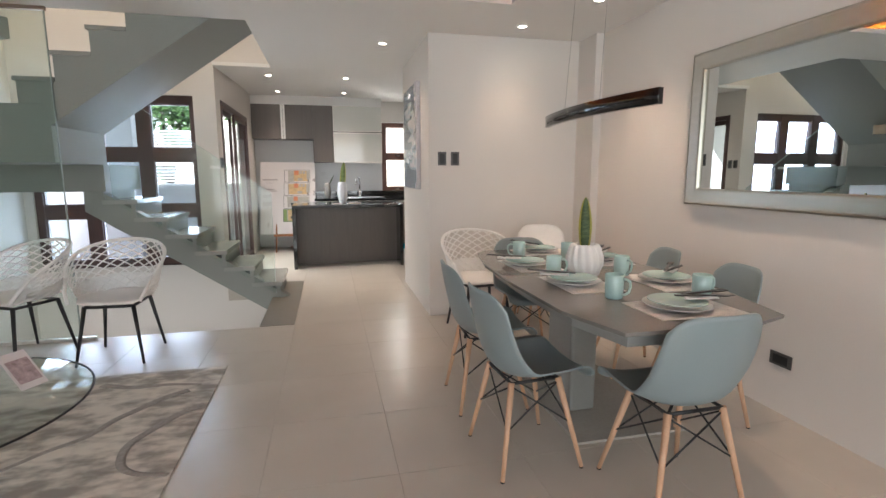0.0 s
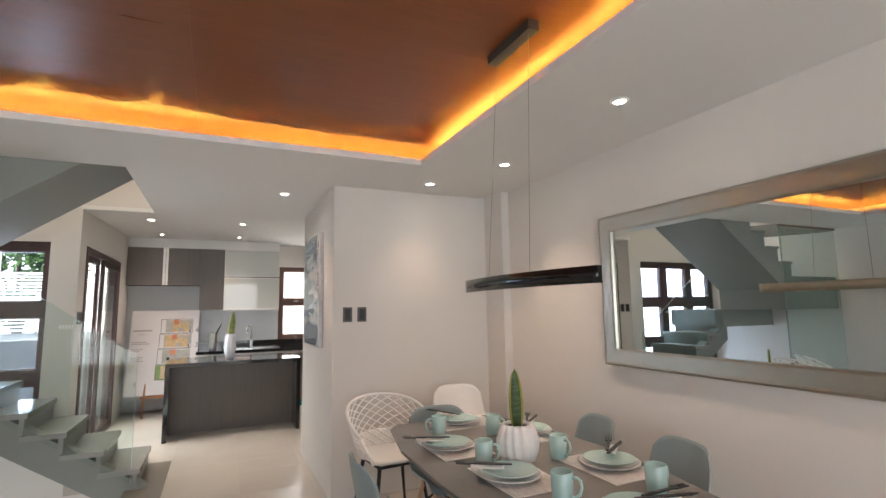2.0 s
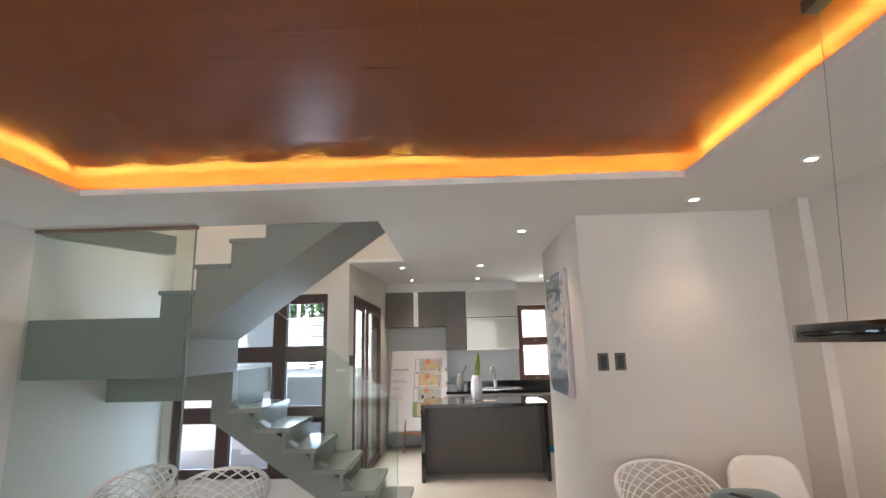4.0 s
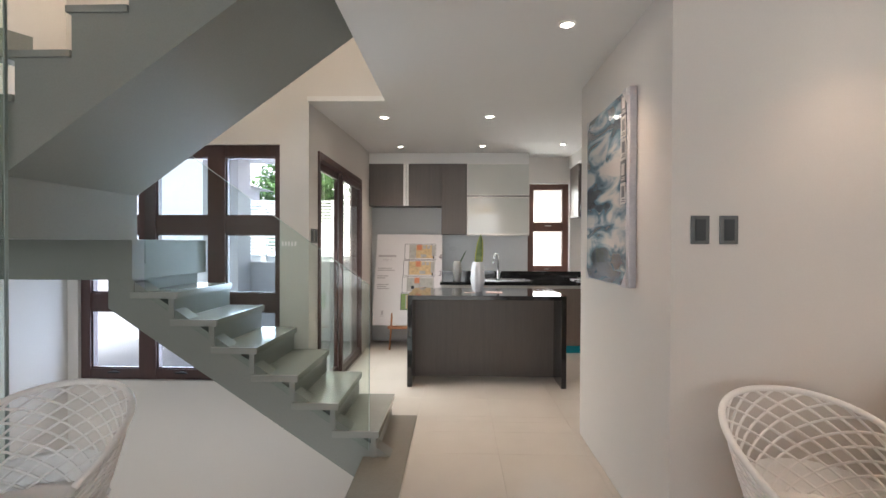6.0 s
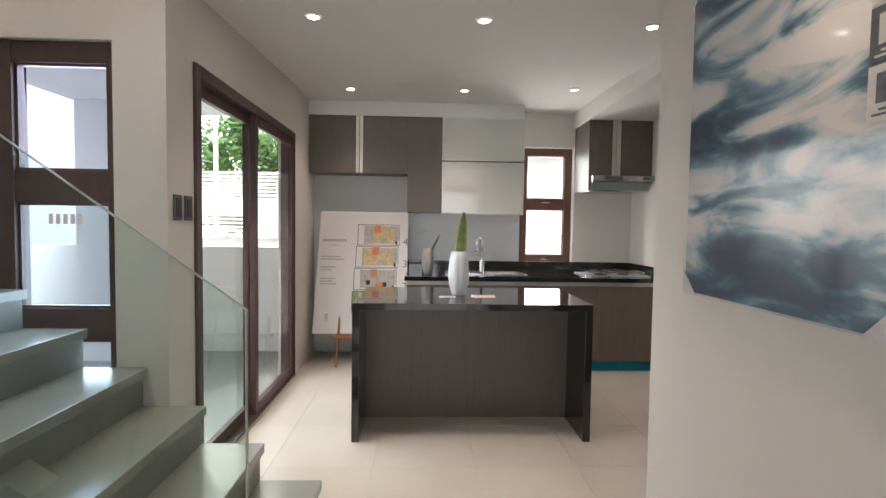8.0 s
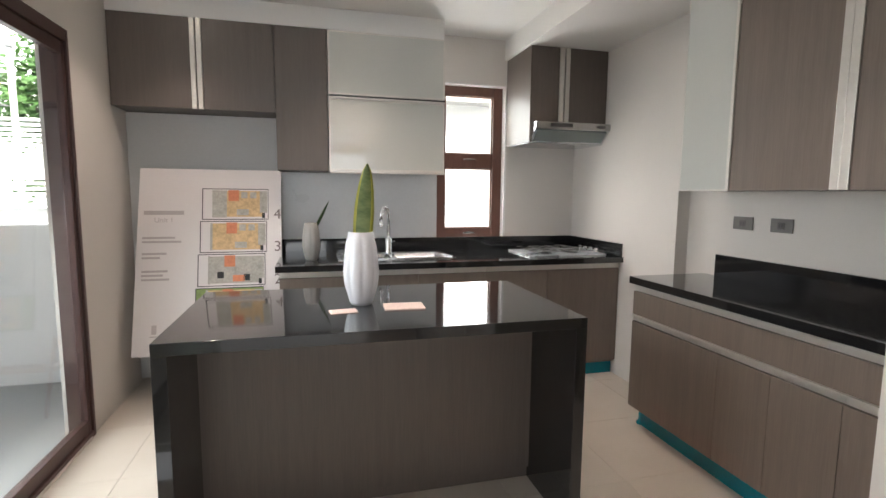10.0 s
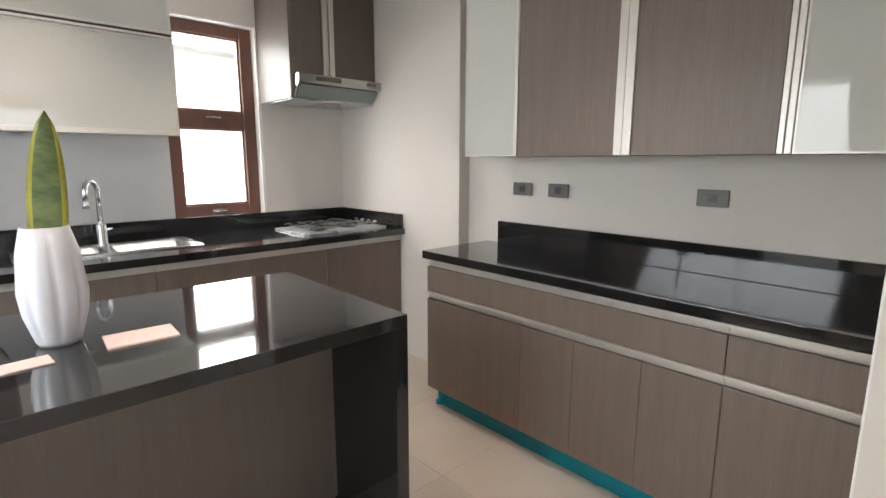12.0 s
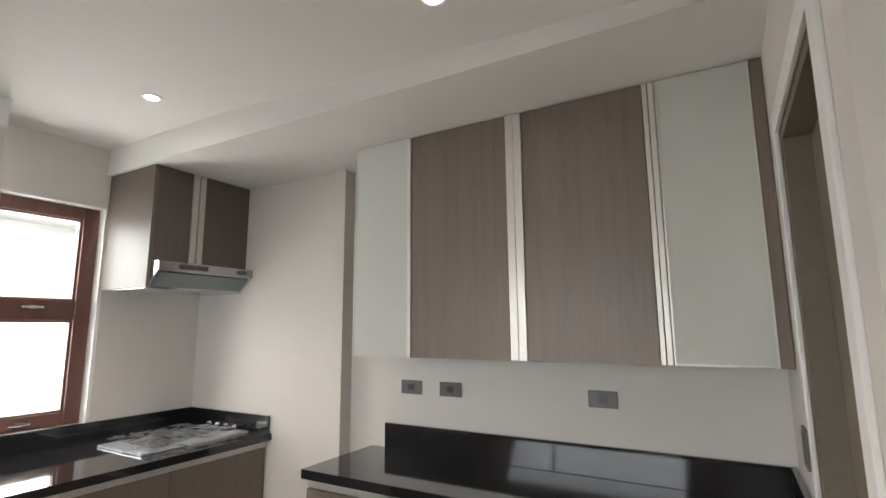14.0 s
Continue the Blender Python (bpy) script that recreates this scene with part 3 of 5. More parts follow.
# ---- outside ----
# slab out of view, added only to block sun at the front opening
structure("porch_roof", boxes((-3.2, 2.9, -6.0, -2.55, 2.7, 2.85)), OUTWALL, "unseen slab added to keep the sun off the front opening")
structure("ground", boxes((-400, 400, -400, 400, -3.2, -3.0)), CONCRETE, "grey ground around the house")
structure("terrace", boxes((-5.2, -1.09, 7.38, 10.62, -0.12, -0.04)), CONCRETE, "terrace floor of bare concrete")
structure("terrace_wall", boxes((-3.25, -1.09, 10.48, 10.60, -3, 1.13), (-5.4, -5.2, 4.0, 13.9, -3, 4.4), (-3.30, -2.80, 10.05, 10.475, -3, 2.62), (-5.2, -3.25, 10.48, 10.60, -3, 1.13)), OUTWALL, "white terrace parapet and column")
structure("terrace_roof", boxes((-3.35, -1.09, 7.38, 10.7, 2.62, 2.75)), OUTWALL, "white terrace roof slab")


def neighbour(x0, x1, y0, y1, top, label):
    h = thing("house", ((x0 + x1) / 2, (y0 + y1) / 2, -3), label, "house")
    w, d = (x1 - x0) / 2, (y1 - y0) / 2
    part("wall", boxes((-w, w, -d, d, 0, top + 3)), OUTWALL, h)
    part("roof", prism([(-w - 0.3, top + 3), (w + 0.3, top + 3), (0, top + 4.2)], -d - 0.3, d + 0.3, axis="y"), material("roof_tiles", (0.48, 0.47, 0.46), 0.8, vary=0.2, scale=6), h)
    for k in range(8):
        part("cladding_board", boxes((-w + 0.1, w - 0.1, -d - 0.03, -d - 0.001, 3.6 + k * 0.16, 3.73 + k * 0.16)), OUTWALL, h)
    return h


neighbour(-1.2, 6.5, 13.6, 20, 2.7, "white neighbouring house behind the kitchen window")
neighbour(-15, -5.3, 15.6, 17, 2.9, "white neighbouring house beyond the terrace")


def louvre_fence():
    f = thing("louvre_fence", (-3.6, 15.2, -3), "white slatted boundary fence beyond the terrace", "fence")
    for k in range(4):
        part("post", boxes((-2.6 + k * 1.7, -2.5 + k * 1.7, -0.05, 0.05, 0, 5.47)), OUTWALL, f)
    part("base_wall", boxes((-2.6, 2.6, 0.06, 0.16, 0, 4.10)), OUTWALL, f)
    part("middle_board", boxes((-2.6, 2.6, -0.09, -0.055, 4.54, 4.92)), OUTWALL, f)
    for z in [4.14 + k * 0.08 for k in range(5)] + [4.95 + k * 0.075 for k in range(7)]:
        part("slat", boxes((-2.6, 2.6, -0.09, -0.055, z, z + 0.046)), OUTWALL, f)
    return f


louvre_fence()


def tree(at, height, spread, seed):
    rng = random.Random(seed)
    t = thing("tree", at, "leafy green tree beyond the terrace fence", "tree")
    top = Vector((0.2, 0, height * 0.55))
    runs = [([(0, 0, 0), (0.08, 0.05, height * 0.3), top], 0.16, 0.09)]
    ends = []
    for k in range(9):
        a = k * 2.4
        e = top + Vector((math.cos(a) * spread * rng.uniform(0.4, 0.8), math.sin(a) * spread * rng.uniform(0.4, 0.8), height * rng.uniform(0.05, 0.38)))
        runs.append(([top * rng.uniform(0.75, 1.0), top.lerp(e, 0.5) + Vector((0, 0, 0.15)), e], 0.06, 0.02))
        ends.append(e)
    part("trunk", tubes(*runs, n=7), BARK, t)
    verts, faces = [], []
    for e in ends:
        for _ in range(520):
            d = Vector((rng.gauss(0, 1), rng.gauss(0, 1), rng.gauss(0, 0.75))) * spread * 0.26
            c, s = e + d, rng.uniform(0.07, 0.13)
            u = Vector((rng.uniform(-1, 1), rng.uniform(-1, 1), rng.uniform(-0.6, 0.6))).normalized()
            v = u.orthogonal().normalized()
            i = len(verts)
            verts += [c - u * s, c + v * s * 0.45, c + u * s, c - v * s * 0.45]
            faces.append((i, i + 1, i + 2, i + 3))
    me = bpy.data.meshes.new("crown")
    me.from_pydata(verts, [], faces)
    me.materials.append(FOLIAGE)
    crown = new("crown", me)
    crown.parent = t
    crown["kind"] = "stuff"
    return t


tree((-5.1, 19.3, -3), 7.6, 1.25, 3)
pole = thing("lamp_post", (-4.37, 16.0, -3), "slim white lamp post behind the slatted fence", "lamp post")
part("post", tubes(([(0, 0, 0), (0, 0, 6.65)], 0.055, 0.045), n=12), OUTWALL, pole)
part("cap", lathe([(0.0, 6.82), (0.05, 6.80), (0.09, 6.72), (0.07, 6.65), (0.0, 6.65)], 16), OUTWALL, pole)


def haze_wall():
    """The bright hazy distance to the north and west."""
    bm = bmesh.new()
    cols = [[bm.verts.new((70 * math.cos(radians(a)), 70 * math.sin(radians(a)), z)) for z in (-3.1, 45)] for a in range(40, 201, 10)]
    for a, b in zip(cols, cols[1:]):
        bm.faces.new((a[0], a[1], b[1], b[0]))
    return bm


structure("backdrop", haze_wall(), HAZE, "bright white hazy sky in the distance")
tree((-1.9, 20.5, -3), 8.4, 1.9, 4)


# ---- kitchen ----
isl = thing("kitchen_island", (0.55, 8.45, 0), "kitchen island with black granite waterfall ends and brown laminate front", "kitchen island")
part("top", boxes((-0.77, 0.78, -0.42, 0.43, 0.857, 0.90), bevel=0.002), GRANITE, isl, "polished black granite slab")
for a, b in ((-0.77, -0.722), (0.732, 0.78)):
    part("waterfall_end", boxes((a, b, -0.42, 0.43, 0, 0.8565), bevel=0.002), GRANITE, isl, "black granite side")
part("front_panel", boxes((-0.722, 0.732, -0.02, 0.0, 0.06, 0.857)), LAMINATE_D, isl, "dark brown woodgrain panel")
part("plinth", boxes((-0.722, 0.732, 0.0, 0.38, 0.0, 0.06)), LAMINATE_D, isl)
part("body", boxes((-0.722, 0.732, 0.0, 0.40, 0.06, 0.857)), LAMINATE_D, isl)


def channel(x0, x1, y0, y1, z0, z1):
    """An aluminium finger-pull: a lip with a shadow groove."""
    return boxes((x0, x1, y0, y1, z0, z1), bevel=0.0025)


# back counter along the sink wall
CT = 0.92
base = thing("sink_cabinet", (0.07, 9.58, 0), "long brown laminate sink cabinet with aluminium top channel", "cabinet")
part("body", boxes((0, 2.455, 0.02, 0.74, 0.10, CT - 0.04)), LAMINATE_D, base)
edges = [0.0, 0.42, 0.90, 1.38, 1.86, 2.455]
for a, b in zip(edges, edges[1:]):
    d = part("door", boxes((a + 0.0015, b - 0.0015, 0.0, 0.019, 0.115, CT - 0.085), bevel=0.0012), LAMINATE, base, "vertical woodgrain door")
    part("handle", channel(a + 0.001, b - 0.001, -0.006, 0.02, CT - 0.082, CT - 0.045), ALU, d, "aluminium channel")
part("kickboard", boxes((0, 2.455, 0.05, 0.07, 0.0, 0.10)), TEAL, base, "kickboard in teal protective film")
ct = thing("back_worktop", (0.05, 9.53, CT), "polished black granite worktop with upstand and sink", "worktop")
SX0, SX1, SYA, SYB = 0.40, 1.20, 0.20, 0.60
part("slab", holed_slab(0, 2.475, 0, 0.797, SX0 + 0.02, SX1 - 0.02, SYA + 0.02, SYB - 0.02, -0.04, 0), GRANITE, ct)
part("upstand", boxes((0, 2.457, 0.777, 0.797, 0.0005, 0.10), bevel=0.0015), GRANITE, ct)
part("upstand", boxes((2.457, 2.477, 0.02, 0.797, 0.0005, 0.10), bevel=0.0015), GRANITE, ct)

sink = thing("sink", (0.05 + (SX0 + SX1) / 2, 9.53 + (SYA + SYB) / 2, CT), "double-bowl stainless steel kitchen sink", "sink")
def bowl(x0, x1):
    bm = boxes((x0, x1, -0.16, 0.16, -0.16, 0.003))
    top = [f for f in bm.faces if f.normal.z > 0.9]
    bmesh.ops.delete(bm, geom=top, context="FACES_ONLY")
    bmesh.ops.bevel(bm, geom=[e for e in bm.edges if not e.is_boundary], offset=0.03, segments=3, affect="EDGES", profile=0.5)
    bmesh.ops.solidify(bm, geom=bm.faces[:], thickness=-0.002)
    return smooth(bm)

part("bowl", bowl(-0.37, -0.03), STEEL, sink)
part("bowl", bowl(0.01, 0.36), STEEL, sink)
part("rim", holed_slab(-0.405, 0.405, -0.205, 0.205, -0.37, 0.36, -0.16, 0.16, 0.001, 0.008), STEEL, sink)
part("divider", boxes((-0.03, 0.01, -0.16, 0.16, 0.001, 0.007)), STEEL, sink)
fa = thing("faucet", (0.84, 10.08, CT), "tall chrome gooseneck kitchen tap", "tap", turn=-38)
part("base", lathe([(0.0, 0.0), (0.030, 0.0), (0.030, 0.012), (0.024, 0.02), (0.024, 0.115), (0.014, 0.13), (0.0, 0.13)]), CHROME, fa)
arc = [(0, 0, 0.10), (0, 0, 0.30)] + [(0, -0.055 + 0.055 * math.cos(a), 0.30 + 0.055 * math.sin(a)) for a in [k * math.pi / 10 for k in range(1, 11)]] + [(0, -0.112, 0.24)]
part("spout", tubes((arc, 0.0125), n=12), CHROME, fa)
part("nozzle", tubes(([(0, -0.112, 0.25), (0, -0.113, 0.215)], 0.016), n=12), CHROME, fa)
part("lever", tubes(([(0.015, 0, 0.085), (0.06, -0.01, 0.10)], 0.006, 0.004)), CHROME, fa)

hob = thing("gas_hob", (2.15, 9.88, CT), "built-in gas hob still wrapped in clear protective film", "hob")
part("plate", boxes((-0.32, 0.32, -0.21, 0.21, 0.001, 0.012), bevel=0.003), material("bright_steel_hob", (0.80, 0.82, 0.84), 0.28, metal=0.7, vary=0.05, bump=0.0), hob)
film = glass("clear_film", (0.95, 0.98, 1.0), 0.06, 0.22)
def crumple():
    bm = bmesh.new()
    bmesh.ops.create_grid(bm, x_segments=26, y_segments=18, size=0.5, matrix=Matrix.Diagonal((0.55, 0.47, 1, 1)))
    for v in bm.verts:
        v.co.z = 0.037 + 0.007 * noise.noise(v.co * 9) + 0.004 * noise.noise(v.co * 30)
    bmesh.ops.solidify(bm, geom=bm.faces[:], thickness=0.0006)
    return bm
part("film", crumple(), film, hob, "crumpled clear plastic film")
for bx_, by_ in ((-0.14, -0.06), (0.10, -0.06), (-0.02, 0.11)):
    part("burner", lathe([(0.0, 0.012), (0.055, 0.012), (0.05, 0.024), (0.03, 0.03), (0.0, 0.03)], 20), BLACK, hob).location = (bx_, by_, 0)
for k in range(4):
    part("knob", lathe([(0.0, 0.012), (0.018, 0.012), (0.018, 0.018), (0.014, 0.044), (0.0, 0.046)], 16), CHROME, hob).location = (0.285, -0.12 + k * 0.08, 0)

# upper cabinets on the back wall
uc = thing("fridge_top_cabinet", (-0.945, 9.98, 1.925), "brown laminate wall cabinet over the fridge recess", "cabinet")
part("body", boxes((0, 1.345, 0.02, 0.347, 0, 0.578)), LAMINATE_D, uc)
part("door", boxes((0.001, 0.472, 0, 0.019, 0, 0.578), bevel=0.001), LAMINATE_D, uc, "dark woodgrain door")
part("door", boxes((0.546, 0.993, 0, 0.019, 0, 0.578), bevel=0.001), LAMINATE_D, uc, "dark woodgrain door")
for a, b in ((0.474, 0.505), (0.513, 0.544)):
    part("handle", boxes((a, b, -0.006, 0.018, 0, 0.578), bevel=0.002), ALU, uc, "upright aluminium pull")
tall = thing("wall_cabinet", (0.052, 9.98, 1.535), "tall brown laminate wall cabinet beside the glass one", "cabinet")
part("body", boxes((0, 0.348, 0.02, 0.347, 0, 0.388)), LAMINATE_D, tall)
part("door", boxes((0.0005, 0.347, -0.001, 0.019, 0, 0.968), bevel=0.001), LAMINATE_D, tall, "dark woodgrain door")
gc = thing("glass_wall_cabinet", (0.405, 9.98, 1.54), "wall cabinet with two white glass flap doors in aluminium frames", "cabinet")
part("body", boxes((0, 0.845, 0.02, 0.347, 0, 0.962)), WHITE, gc)
for z0, z1 in ((0.0, 0.50), (0.53, 0.962)):
    d = part("flap_door", boxes((0.0, 0.845, -0.002, 0.019, z0, z0 + 0.012), (0.0, 0.845, -0.002, 0.019, z1 - 0.010, z1), (0.0, 0.012, -0.002, 0.019, z0 + 0.012, z1 - 0.010), (0.833, 0.845, -0.002, 0.019, z0 + 0.012, z1 - 0.010)), ALU, gc, "aluminium door frame")
    part("glass_panel", boxes((0.012, 0.833, 0.0, 0.010, z0 + 0.012, z1 - 0.010)), BACKGLASS, d, "white back-painted glass")
for a, b in ((-0.018, -0.001), (0.502, 0.515)):
    part("handle", boxes((0, 0.845, -0.014, 0.006, a, b), bevel=0.002), ALU, gc)
# black strip stands in for the shade between the two flaps
part("gap_shade_strip", boxes((0.001, 0.844, 0.004, 0.018, 0.5155, 0.529)), BLACK, gc, "black strip for the shade in the gap behind the pull")
tagged(new("trim_alcove", mesh_of("trim_alcove", boxes((-0.945, 0.05, N - 0.10, N - 0.004, 0.03, 1.92)), ALCOVE)), "grey board lining of the empty fridge recess", "wall panel", kind="structure")
tagged(new("splashback", mesh_of("splashback", boxes((0.052, 1.278, N - 0.008, N - 0.001, CT + 0.101, 1.535)), SPLASH)), "pale grey splashback panel", "wall panel", kind="structure")

hc = thing("hood_cabinet", (1.88, 9.85, 1.93), "dark laminate wall cabinet above the cooker hood", "cabinet")
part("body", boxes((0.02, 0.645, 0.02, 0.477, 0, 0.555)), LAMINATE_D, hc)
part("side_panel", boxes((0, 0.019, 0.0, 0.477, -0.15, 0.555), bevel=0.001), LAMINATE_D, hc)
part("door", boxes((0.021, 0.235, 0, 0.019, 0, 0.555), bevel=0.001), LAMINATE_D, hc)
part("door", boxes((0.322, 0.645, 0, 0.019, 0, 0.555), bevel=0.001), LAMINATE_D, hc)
for a, b in ((0.237, 0.274), (0.283, 0.320)):
    part("handle", boxes((a, b, -0.006, 0.018, 0, 0.555), bevel=0.002), ALU, hc)
hood = thing("cooker_hood", (1.90, 9.78, 1.775), "slim stainless steel cooker hood with slanted front", "cooker hood")
part("canopy", prism([(0.0, 0.098), (0.012, 0.092), (0.10, 0.012), (0.115, 0.0), (0.50, 0.0), (0.50, 0.150), (0.0, 0.150)], 0.0, 0.625, axis="x"), STEEL, hood)
part("glass_visor", boxes((0.0, 0.625, -0.004, -0.0005, 0.100, 0.148)), material("hood_front", (0.5, 0.5, 0.49), 0.25, metal=0.9), hood)
part("visor", moved(boxes((0.02, 0.605, -0.002, 0.001, -0.055, 0.055), bevel=0.001), pose(0, 0.053, 0.050, 48, 0, 0)), material("smoked_visor", (0.20, 0.23, 0.22), 0.12, vary=0.05, bump=0.0), hood, "grey-green glass visor")
part("badge", lathe([(0.0, 0), (0.04, 0), (0.04, 0.003), (0, 0.003)], 20), GREYPLATE, hood).matrix_world = pose(1.90 + 0.54, 9.775, 1.90, 90, 0, 0) @ Matrix.Diagonal((1, 0.35, 1, 1))
part("control_strip", boxes((0.12, 0.30, -0.007, -0.0045, 0.112, 0.140)), DARKPLATE, hood)

# right-hand counter
RX = 2.11
splits = [6.955, 7.328, 7.607, 7.899, 8.175, 8.822]
rc = thing("base_cabinet", (RX, 6.92, 0), "brown woodgrain base cabinet with aluminium finger channels", "cabinet")
part("body", boxes((0.02, 0.505, 0.0, 1.90, 0.125, 0.866)), LAMINATE_D, rc)
part("end_filler", boxes((0.0, 0.02, 0.0, 0.032, 0.0, 0.866)), LAMINATE_D, rc)
for a, b in zip(splits, splits[1:]):
    d = part("door", boxes((0, 0.019, a - 6.92 + 0.0010, b - 6.92 - 0.0010, 0.125, 0.642), bevel=0.0012), LAMINATE, rc, "vertical woodgrain door")
    part("handle", prism([(-0.010, 0.684), (-0.010, 0.675), (0.011, 0.671), (0.015, 0.644), (0.019, 0.644), (0.019, 0.684)], a - 6.92 + 0.001, b - 6.92 - 0.001, axis="y"), ALU, d, "aluminium channel")
for a, b in ((6.955, 7.328), (7.328, 8.822)):
    d = part("drawer", boxes((0, 0.019, a - 6.92 + 0.0018, b - 6.92 - 0.0018, 0.686, 0.822), bevel=0.0012), LAMINATE, rc, "woodgrain drawer front")
    part("handle", prism([(-0.010, 0.862), (-0.010, 0.853), (0.011, 0.849), (0.015, 0.824), (0.019, 0.824), (0.019, 0.862)], a - 6.92 + 0.001, b - 6.92 - 0.001, axis="y"), ALU, d, "aluminium channel")
part("kickboard", boxes((0.072, 0.09, 0.0, 1.87, 0.0, 0.125)), TEAL, rc, "kickboard in teal protective film")
part("foot", lathe([(0.0, 0.0), (0.03, 0.0), (0.03, 0.01), (0.018, 0.02), (0.018, 0.125), (0.0, 0.125)], 16), TEAL, rc).location = (0.09, 1.885, 0)
rt = thing("right_worktop", (2.09, 6.905, 0.908), "polished black granite worktop with low upstand", "worktop")
part("slab", boxes((0, 0.527, 0, 1.935, -0.042, 0), bevel=0.002), GRANITE, rt)
part("upstand", boxes((0.507, 0.527, 0.02, 1.835, 0.0005, 0.13), bevel=0.0015), GRANITE, rt)
part("upstand", boxes((0.01, 0.527, 0.0, 0.019, 0.0005, 0.13), bevel=0.0015), GRANITE, rt)


def upper_unit(name, y0, y1, label, parts_list):
    u = thing(name, (2.30, y0, 1.408), label, "cabinet", "right-hand wall cabinets")
    part("body", boxes((0.02, 0.318, 0.001, y1 - y0 - 0.001, 0.0, 1.075)), LAMINATE_D, u)
    for kind, a, b in parts_list:
        a, b = a - y0, b - y0
        if kind == "wood":
            part("door", boxes((0, 0.019, a + 0.001, b - 0.001, 0, 1.075), bevel=0.001), LAMINATE, u, "vertical woodgrain door")
        elif kind == "pull":
            part("handle", boxes((-0.006, 0.019, a + 0.0005, b - 0.0005, 0, 1.075), bevel=0.003), ALU, u, "upright aluminium pull")
        else:
            d = part("door", boxes((-0.002, 0.019, a, a + 0.007, 0, 1.075), (-0.002, 0.019, b - 0.007, b, 0, 1.075), (-0.002, 0.019, a + 0.007, b - 0.007, 0, 0.007), (-0.002, 0.019, a + 0.007, b - 0.007, 1.068, 1.075)), ALU, u, "aluminium door frame")
            part("glass_panel", boxes((0.0, 0.010, a + 0.007, b - 0.007, 0.007, 1.068)), BACKGLASS, d, "white back-painted glass")
    return u


upper_unit("glass_wall_cabinet", 8.376, 8.725, "wall cabinet with a white glass door in an aluminium frame", [("glass", 8.392, 8.725), ("pull", 8.377, 8.391)])
upper_unit("wall_cabinet", 7.838, 8.376, "wall cabinet with a brown woodgrain door", [("wood", 7.876, 8.376), ("pull", 7.838, 7.875)])
upper_unit("wall_cabinet", 7.278, 7.838, "wall cabinet with a brown woodgrain door", [("wood", 7.300, 7.800), ("pull", 7.801, 7.838), ("pull", 7.279, 7.299)])
upper_unit("glass_wall_cabinet", 6.902, 7.278, "wall cabinet with a white glass door and brown filler strip", [("glass", 6.942, 7.255), ("pull", 7.256, 7.278), ("wood", 6.902, 6.941)])


def plate(name, at, turn, w, h, mat, label, insert):
    p = thing(name, at, label, "switch" if "switch" in name else "socket", turn=turn)
    part("plate", boxes((-w / 2, w / 2, -0.009, -0.001, -h / 2, h / 2), bevel=0.003), mat, p)
    for x0, x1, z0, z1 in insert:
        part("insert", boxes((x0, x1, -0.012, -0.0085, z0, z1), bevel=0.0015), DARKPLATE if mat is not DARKPLATE else BLACK, p)
    return p


for y, w in ((8.578, 0.13), (8.341, 0.126), (7.581, 0.126)):
    s = plate("power_socket", (2.62, y, 1.232), -90, w, 0.072, GREYPLATE, "grey metal power socket on the kitchen wall", [(-0.02, 0.02, -0.018, 0.018)])
    part("slot", boxes((-0.009, -0.006, -0.0135, -0.0115, -0.008, 0.008), (0.006, 0.009, -0.0135, -0.0115, -0.008, 0.008)), BLACK, s)
for x in (1.300, 1.421):
    plate("light_switch", (x, 5.37, 1.466), 0, 0.078, 0.122, DARKPLATE, "tall graphite light switch on the partition wall", [(-0.022, 0.022, -0.046, 0.046)])
plate("power_socket", (E, 3.05, 0.305), -90, 0.135, 0.075, DARKPLATE, "black power socket low on the dining wall", [(-0.045, 0.045, -0.024, 0.024)])
plate("light_switch", (-0.95, 7.42, 1.466), 90, 0.075, 0.122, DARKPLATE, "graphite light switch by the sliding door", [(-0.022, 0.022, -0.046, 0.046)])
plate("light_switch", (-0.95, 7.315, 1.466), 90, 0.075, 0.122, DARKPLATE, "graphite light switch by the sliding door", [(-0.022, 0.022, -0.046, 0.046)])
plate("light_switch", (2.25, 6.90, 1.18), 180, 0.075, 0.122, GREYPLATE, "grey light switch at the end of the worktop", [(-0.022, 0.022, -0.046, 0.046)])


# floor-plan board on an easel
board = thing("display_board", (-0.405, 9.86, 0.30), "white presentation board with coloured floor plans, leaning on an easel", "display board")
LEAN = radians(15)
bp = [(-0.475, 0.0), (0.465, 0.0), (0.465, 1.28), (-0.455, 1.28)]
def tilt(bm):
    return moved(bm, Matrix.Rotation(-LEAN, 4, "X"))
part("panel", tilt(prism(bp, -0.006, 0.006, axis="y")), PAPER, board, "printed foam board")
plan_cols = [material("plan_tan", (0.60, 0.42, 0.22), 0.5, vary=0.3, scale=25), material("plan_orange", (0.62, 0.22, 0.11), 0.5, vary=0.2, scale=20), material("plan_grey", (0.42, 0.40, 0.36), 0.5, vary=0.3, scale=25), material("plan_green", (0.22, 0.31, 0.10), 0.5, vary=0.3, scale=20)]
INK = material("grey_print", (0.47, 0.43, 0.43), 0.6)
